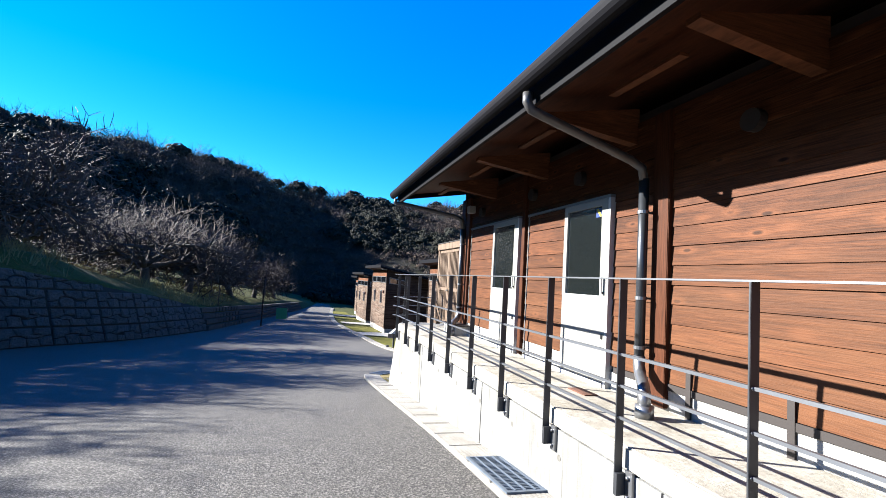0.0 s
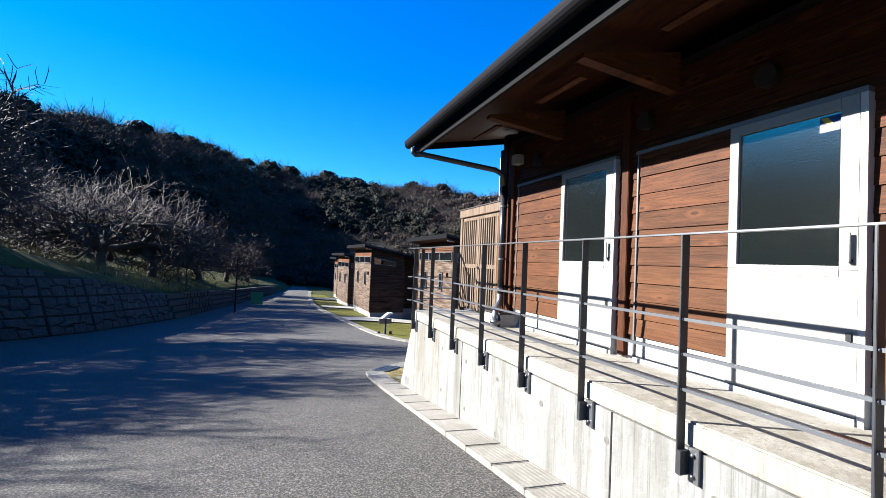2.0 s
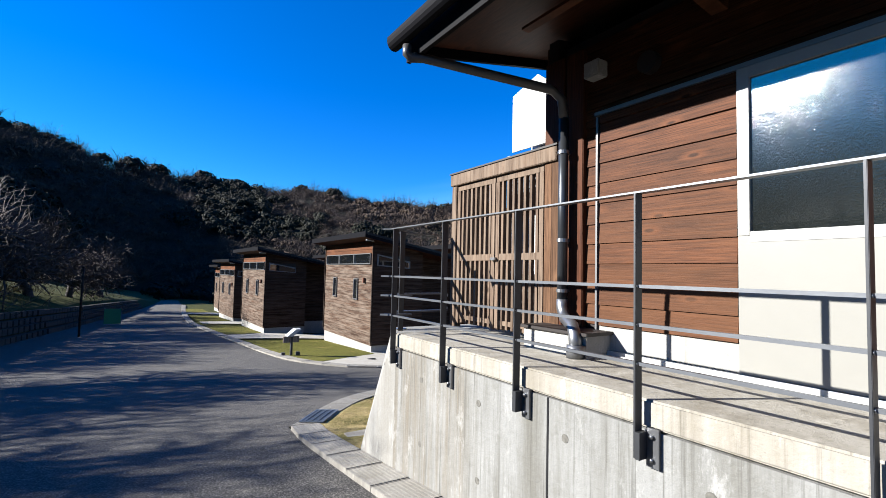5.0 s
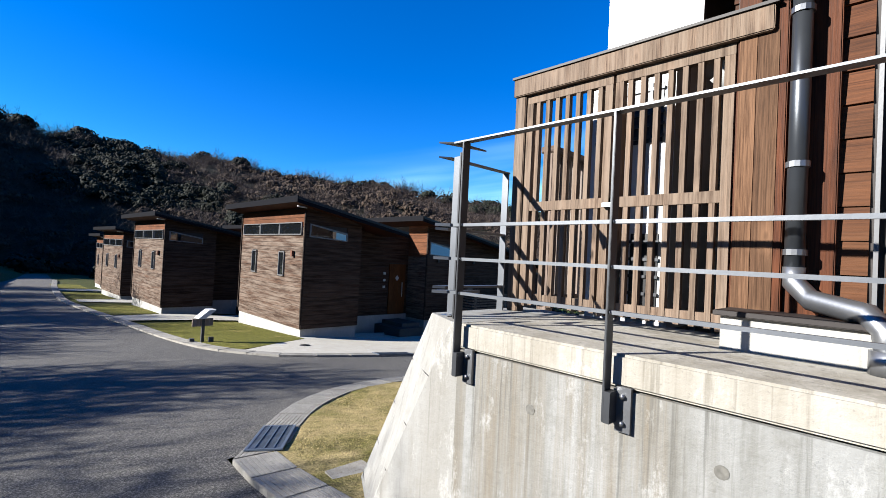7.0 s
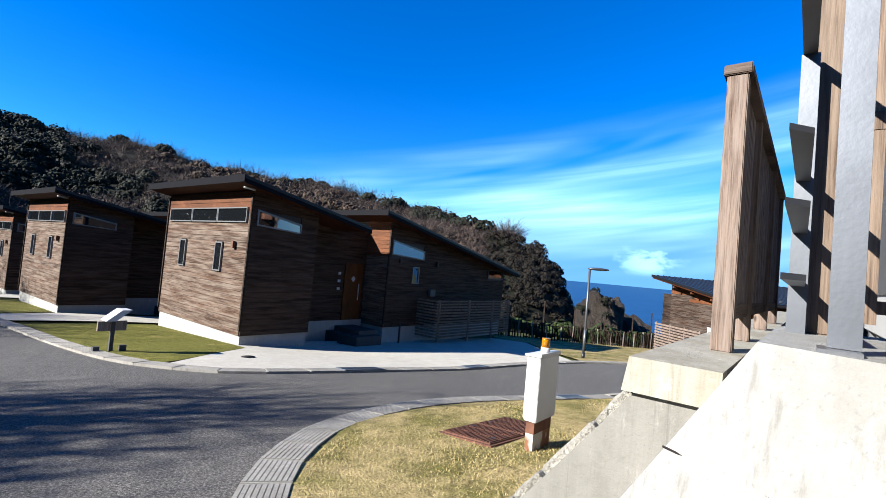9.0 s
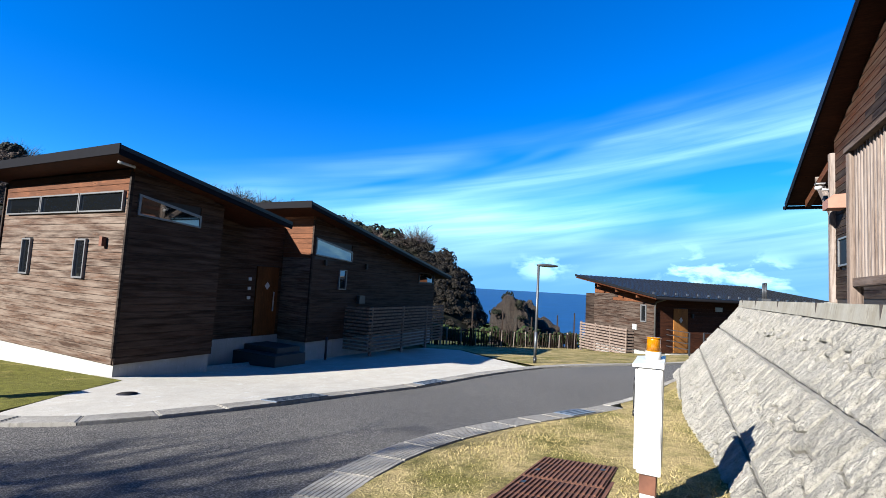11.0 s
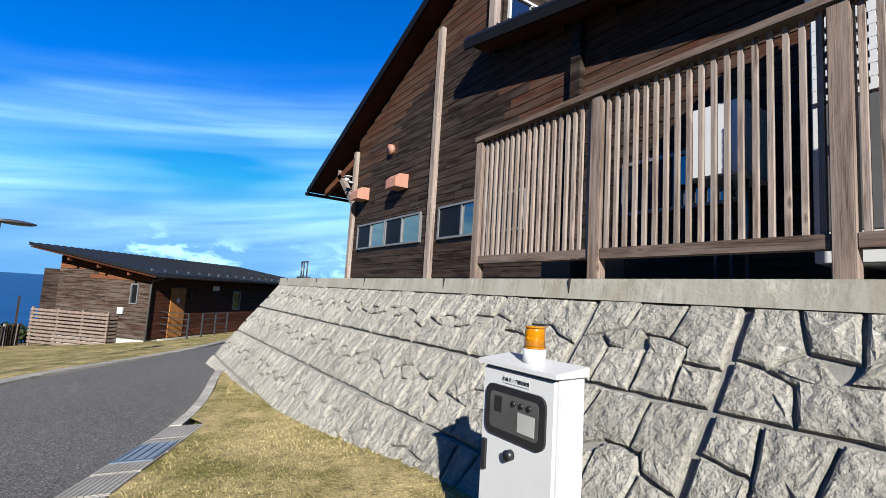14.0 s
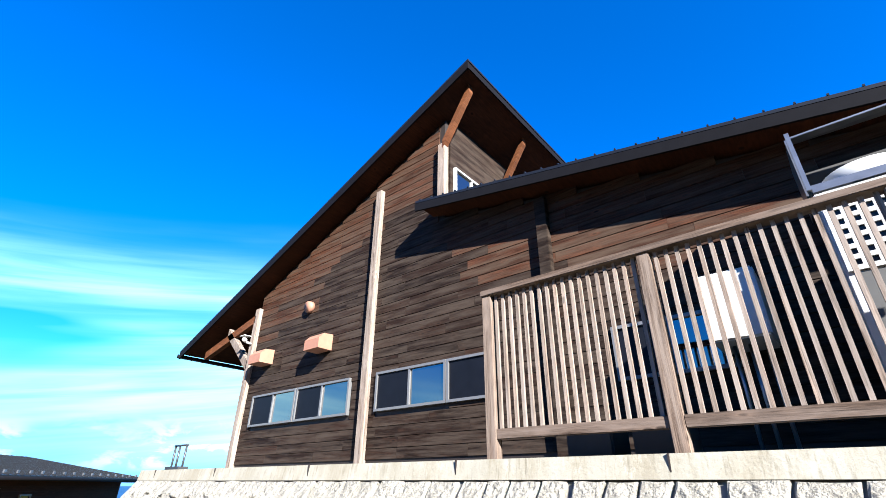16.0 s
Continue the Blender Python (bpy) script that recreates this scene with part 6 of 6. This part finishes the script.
def twig_crown(verts, faces, c, r, rng, twigs=60):
    """A bare crown: thin forked strips fanning from its foot."""
    foot = c - Vector((0, 0, r * 0.9))
    for _ in range(twigs):
        d = Vector((rng.gauss(0, 0.8), rng.gauss(0, 0.8), abs(rng.gauss(0.7, 0.5)))).normalized()
        tip = foot + d * r * rng.uniform(1.0, 1.9)
        mid = foot.lerp(tip, rng.uniform(0.35, 0.6)) + Vector((rng.uniform(-1, 1), rng.uniform(-1, 1), rng.uniform(0, 1))) * r * 0.1
        side = d.orthogonal().normalized()
        side = (side * math.cos(rng.uniform(0, 6)) + d.cross(side) * math.sin(rng.uniform(0, 6))).normalized()
        w = r * 0.014
        n = len(verts)
        verts += [foot - side * w, foot + side * w, mid + side * w * 0.8, mid - side * w * 0.8, tip]
        faces += [(n, n + 1, n + 2, n + 3), (n + 3, n + 2, n + 4)]
        for _ in range(3):
            t2 = mid.lerp(tip, rng.uniform(0, 0.7))
            e = t2 + Vector((rng.uniform(-1, 1), rng.uniform(-1, 1), rng.uniform(-0.1, 1))) * r * 0.42
            n = len(verts)
            verts += [t2 - side * w * 0.6, t2 + side * w * 0.6, e]
            faces.append((n, n + 1, n + 2))


def stuff(name, verts, faces, material, label, category):
    me = bpy.data.meshes.new(name)
    me.from_pydata(verts, [], faces)
    me.materials.append(material)
    return tagged(new(name, me), label, category, kind="stuff")


ev, ef, bv, bf, tv, tf, kv, kf = [], [], [], [], [], [], [], []
for _ in range(4600):
    az = rng.uniform(-62, 66)
    t = rng.random() ** 0.8 * 1.04
    p = hill(az, t)
    mask = noise.noise((p.x * 0.018, p.y * 0.018, 5.0)) + 0.5 * noise.noise((p.x * 0.06, p.y * 0.06, 9.0))
    size = rng.uniform(1.2, 2.3) * (0.9 + 0.5 * t)
    if az > 54:
        size *= 0.55
    if az > 55:
        rough_crown(kv, kf, p + Vector((0, 0, size * 0.55)), size, rng, 0.85, 56)
    elif mask > (0.1 if az < -6 else 0.4):
        rough_crown(ev, ef, p + Vector((0, 0, size * 0.55)), size, rng, 0.85, 56)
    elif mask > -0.42:
        twig_crown(tv, tf, p + Vector((0, 0, size * 0.9)), size * 1.15, rng, 34)
        if rng.random() < 0.5:
            rough_crown(bv, bf, p + Vector((0, 0, size * 0.4)), size * 0.8, rng, 0.6, 26)
    else:
        rough_crown(bv, bf, p + Vector((0, 0, size * 0.5)), size, rng, 0.75, 52)
for _ in range(260):
    az = rng.uniform(-60, 58)
    p = hill(az, rng.uniform(0.93, 1.02))
    big = rng.uniform(2.2, 5.0)
    if rng.random() < 0.3 and az < 55:
        rough_crown(ev, ef, p + Vector((0, 0, big * 0.5)), big * 0.8, rng, 0.75, 120)
    else:
        twig_crown(tv, tf, p + Vector((0, 0, big * 0.8)), big, rng, 90)
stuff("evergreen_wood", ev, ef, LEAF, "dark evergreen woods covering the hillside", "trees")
stuff("headland_wood", kv, kf, DARKLEAF, "headland scrub, its backlit darkness put into the colour", "trees")
stuff("russet_wood", bv, bf, BROWNLEAF, "russet brown winter woods on the hillside", "trees")
stuff("bare_wood", tv, tf, TWIG, "grey bare winter trees on the hillside", "trees")
# shrubs along the hill's foot and hedge behind the stick fence
hv, hf = [], []
for _ in range(110):
    az = rng.uniform(-58, 30)
    p = hill(az, 0.0) + Vector((rng.uniform(-4, 4), rng.uniform(-9, 2), 0))
    p.z = terrain(p.x, p.y)
    rough_crown(hv, hf, p + Vector((0, 0, 0.7)), rng.uniform(0.9, 2.2), rng, 0.8, 60)
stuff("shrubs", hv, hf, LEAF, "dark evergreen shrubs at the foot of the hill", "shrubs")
hv, hf = [], []
for i, p in enumerate(smooth_line([(26.5, 28.6), (31.3, 24.2), (37.0, 20.2), (40, 18)], 0.5)):
    rough_crown(hv, hf, Vector((p.x + 0.6, p.y + 0.6, G(p.x, p.y) + 0.4 + 0.25 * math.sin(i))), rng.uniform(0.6, 1.0), rng, 0.8, 60)
stuff("hedge", hv, hf, HEDGE, "green hedge behind the stick fence", "hedge")


def make_rock(name, at, size, height, seed, label):
    bm = bmesh.new()
    bmesh.ops.create_icosphere(bm, subdivisions=4, radius=1.0)
    for v in bm.verts:
        n1 = noise.fractal(v.co * 1.7 + Vector((seed, 0, 0)), 1.0, 2.0, 5)
        v.co *= 1 + 0.3 * n1 + 0.08 * noise.noise(v.co * 9.0)
        v.co = Vector((v.co.x * size, v.co.y * size, v.co.z * height))
        v.co += Vector(at)
    return tagged(part(name, bm, make_stone("cliff_" + str(seed), (0.07, 0.05, 0.036), (0.2, 0.145, 0.105), 0.3)), label, "rock", kind="structure")


make_rock("sea_rock", (60.2, 31.6, -6.5), 3.0, 6.4, 2, "brown sea stack topped with pines")
make_rock("sea_rock", (65.5, 30.5, -8.0), 3.4, 5.0, 5, "brown sea stack")
make_rock("sea_rock", (70, 32, -9), 4.5, 5.5, 12, "low brown rock by the sea")
hv, hf = [], []
for _ in range(20):
    rough_crown(hv, hf, Vector((59.7 + rng.uniform(-2.4, 1.6), 31.6 + rng.uniform(-2, 2), -0.6 + rng.uniform(-2.6, 0.6))), rng.uniform(0.35, 0.7), rng, 0.8, 60)
stuff("pines_on_rock", hv, hf, LEAF, "small dark pines on the sea stack", "trees")


def make_tree(seed, height):
    """A spreading bare cherry tree: a tapered trunk, limbs and twigs."""
    rng = random.Random(seed)
    tree = thing("cherry_tree", (0, 0, 0), "bare grey cherry tree with spreading limbs on the bank", "tree", "cherry trees on the bank")
    trunk, twigs = bmesh.new(), ([], [])

    def grow(p, d, length, r, level):
        pts = [p]
        k = 4 if level < 3 else 3
        for i in range(k):
            d = (d + Vector((rng.gauss(0, 1), rng.gauss(0, 1), rng.gauss(0.12, 0.7))) * (0.16 if level else 0.08)).normalized()
            p = p + d * length / k
            pts.append(p)
        if level < 1:
            add_tube(trunk, pts, r, 8, r * 0.75)
        elif level < 4:
            add_tube(trunk, pts, r, 5 if level < 3 else 3, r * 0.55)
        else:
            s = d.orthogonal().normalized() * max(r, 0.0075)
            n = len(twigs[0])
            for q in pts[:-1]:
                twigs[0].extend((q - s, q + s))
            twigs[0].append(pts[-1])
            for i in range(len(pts) - 2):
                a = n + 2 * i
                twigs[1].append((a, a + 1, a + 3, a + 2))
            a = n + 2 * (len(pts) - 2)
            twigs[1].append((a, a + 1, a + 2))
        if level >= 5:
            return
        count = (6, 5, 5, 5, 4)[level]
        for j in range(count):
            q = pts[-1] if level == 0 or j == 0 else pts[rng.randint(1, len(pts) - 1)]
            spread = (1.05, 0.75, 0.75, 0.8, 0.9)[level]
            az = 2 * math.pi * (j + rng.random() * 0.7) / count
            u = d.orthogonal().normalized()
            side = u * math.cos(az) + d.cross(u) * math.sin(az)
            nd = (d * (1 - spread * 0.45) + side * spread + Vector((0, 0, 0.12))).normalized()
            grow(q, nd, length * rng.uniform(0.62, 0.85) * (2.1 if level == 0 else 1), r * (0.62, 0.58, 0.5, 0.5, 0.5)[level], level + 1)

    grow(Vector((0, 0, -0.2)), Vector((rng.uniform(-0.15, 0.15), rng.uniform(-0.15, 0.15), 1)).normalized(), height * 0.15, height * 0.034, 0)
    part("trunk", trunk, BARK, tree, "", True)
    me = bpy.data.meshes.new("crown")
    me.from_pydata(*[twigs[0], [], twigs[1]])
    me.materials.append(TWIG)
    ob = new("crown", me)
    ob.parent = tree
    return tree


protos = [make_tree(s, h) for s, h in ((4, 9.0), (9, 9.6), (15, 8.4))]
# several trees stand out of view, placed for the branch shadows they cast
spots = ((-12.2, 24.5, 0, 1.02), (-9.6, 34.5, 1, 1.0), (-7.8, 38.0, 0, 1.0), (-6.0, 46.0, 2, 1.0), (-4.6, 52.0, 1, 0.8), (-15.5, 32.0, 2, 1.1), (-14.0, 40.0, 1, 1.0),
         (-19.6, 19.0, 1, 1.0), (-17.2, 13.0, 0, 0.95), (-16.0, 19.5, 2, 1.0), (-22.0, 27.0, 0, 1.2), (-12.5, 46.0, 0, 1.0), (-3.0, 60.0, 2, 0.9))
used = set()
for i, (x, y, k, s) in enumerate(spots):
    m = pose(x, y, terrain(x, y), 0, 0, i * 77)
    if k not in used:
        used.add(k)
        protos[k].matrix_basis = m
        t = protos[k]
    else:
        t = copy_thing(protos[k], m)
    t.scale = (s, s, s)
# blades of the winter lawn
gv, gf = [], []
for _ in range(45000):
    x, y = rng.uniform(2.5, 15.0), rng.uniform(11.9, 15.2)
    edge = float(np.interp(x, [2.4, 2.6, 3.4, 4.15, 5.0, 6.7, 8.9, 12.0, 15.2], [12.4, 13.0, 14.05, 14.7, 15.1, 15.2, 14.7, 13.5, 12.8]))
    if y > edge or y < 12.45 or (5.58 < x < 7.12 and 13.42 < y < 14.32):
        continue
    z = G(x, y) + 0.04
    h = rng.uniform(0.012, 0.032)
    a = rng.uniform(0, 6.28)
    n = len(gv)
    dx, dy = 0.006 * math.cos(a), 0.006 * math.sin(a)
    gv += [(x - dx, y - dy, z), (x + dx, y + dy, z), (x + rng.uniform(-0.03, 0.03), y + rng.uniform(-0.03, 0.03), z + h)]
    gf.append((n, n + 1, n + 2))
stuff("lawn_blades", gv, gf, make_foliage("lawn_blades", (0.34, 0.28, 0.09), (0.72, 0.57, 0.28)), "short straw-coloured grass blades", "grass")
# dry grass on the bank
gv, gf = [], []
for _ in range(2600):
    x, y = rng.uniform(-26, -5), rng.uniform(18, 52)
    if x > bank_edge(y) - 0.7 or noise.noise((x * 0.2, y * 0.2, 2)) < 0.05:
        continue
    z = terrain(x, y)
    for _ in range(4):
        dx, dy, h = rng.uniform(-0.25, 0.25), rng.uniform(-0.25, 0.25), rng.uniform(0.25, 0.7)
        n = len(gv)
        gv += [(x + dx - 0.02, y + dy, z), (x + dx + 0.02, y + dy, z), (x + dx * 2.2, y + dy * 2.2, z + h)]
        gf.append((n, n + 1, n + 2))
stuff("dry_grass", gv, gf, make_foliage("straw_blades", (0.3, 0.23, 0.1), (0.42, 0.34, 0.16)), "dry straw grass on the bank", "grass")

# ---- clouds: a far veil in the sky over the sea ----
cn = Nodes("cloud_veil")
tree_ = cn.tree
co = tree_.nodes.new("ShaderNodeTexCoord").outputs["UV"]


def cloud_noise(scale, sx, sy, detail, off=0.0):
    m = cn.add("ShaderNodeMapping", Scale=(sx, sy, 1), Location=(off, off, 0))
    cn.link(co, m.inputs["Vector"])
    n = cn.add("ShaderNodeTexNoise", Scale=scale, Detail=detail, Roughness=0.55, Distortion=0.4)
    cn.link(m.outputs[0], n.inputs["Vector"])
    return n.outputs["Fac"]


sep = tree_.nodes.new("ShaderNodeSeparateXYZ")
cn.link(co, sep.inputs[0])


def lean(k):
    """The height less k times the bearing: streaks and cloud tops that climb to the south."""
    m = tree_.nodes.new("ShaderNodeMath")
    m.operation = "MULTIPLY_ADD"
    cn.link(sep.outputs["X"], m.inputs[0])
    m.inputs[1].default_value = -k
    cn.link(sep.outputs["Y"], m.inputs[2])
    return m.outputs[0]


slant = tree_.nodes.new("ShaderNodeCombineXYZ")
cn.link(sep.outputs["X"], slant.inputs[0])
cn.link(lean(0.45), slant.inputs[1])
co = slant.outputs[0]
mass = cn.ramp(cloud_noise(1.0, 3.2, 7.0, 3, 1.3), (0.36, grey(0)), (0.62, grey(1)))
wisp = cn.ramp(cloud_noise(1.0, 5.0, 30.0, 8, 2.0), (0.3, grey(0.3)), (0.68, grey(1)))
veil = cn.mix(1.0, mass, wisp, "MULTIPLY")
veil = cn.mix(1.0, veil, cn.ramp(lean(0.62), (0.0, grey(0.85)), (0.1, grey(0.6)), (0.2, grey(0))), "MULTIPLY")
veil = cn.mix(1.0, veil, cn.ramp(sep.outputs["Y"], (0.02, grey(0.15)), (0.14, grey(1)), (0.4, grey(0.7)), (0.62, grey(0))), "MULTIPLY")
co = tree_.nodes["Texture Coordinate"].outputs["UV"]
puff = cn.ramp(cloud_noise(1.0, 34.0, 22.0, 7, 3.0), (0.5, grey(0)), (0.6, grey(0.95)))
clump = cn.ramp(cloud_noise(1.0, 9.0, 4.0, 2, 6.0), (0.4, grey(0)), (0.55, grey(1)))
puff = cn.mix(1.0, puff, clump, "MULTIPLY")
puff = cn.mix(1.0, puff, cn.ramp(sep.outputs["Y"], (0.03, grey(0)), (0.05, grey(1)), (0.085, grey(1)), (0.14, grey(0))), "MULTIPLY")
both = cn.mix(1.0, veil, puff, "SCREEN")
both = cn.mix(1.0, both, cn.ramp(sep.outputs["X"], (0.02, grey(0)), (0.15, grey(1)), (0.9, grey(1)), (1.0, grey(0))), "MULTIPLY")
em = cn.add("ShaderNodeEmission", Color=(0.5, 0.88, 1.0, 1), Strength=0.47)
tr = tree_.nodes.new("ShaderNodeBsdfTransparent")
ms = tree_.nodes.new("ShaderNodeMixShader")
cn.link(both, ms.inputs[0])
cn.link(tr.outputs[0], ms.inputs[1])
cn.link(em.outputs[0], ms.inputs[2])
cn.link(ms.outputs[0], tree_.nodes["Material Output"].inputs[0])
R, NA, NE = 3200.0, 48, 24
me = bpy.data.meshes.new("cloud_backdrop")
grid = [(radians(20 + 150 * i / NA), radians(-0.4 + 48 * j / NE)) for i in range(NA + 1) for j in range(NE + 1)]
me.from_pydata([(R * math.cos(e) * math.sin(a), R * math.cos(e) * math.cos(a), R * math.sin(e)) for a, e in grid], [], [(i * (NE + 1) + j, (i + 1) * (NE + 1) + j, (i + 1) * (NE + 1) + j + 1, i * (NE + 1) + j + 1) for i in range(NA) for j in range(NE)])
uv = me.uv_layers.new(name="UVMap")
for loop in me.loops:
    i, j = divmod(loop.vertex_index, NE + 1)
    uv.data[loop.index].uv = (i / NA, j / NE)
me.materials.append(cn.mat)
tagged(new("cloud_backdrop", me), "thin white cloud streaks and low cumulus over the sea", "sky", kind="structure")
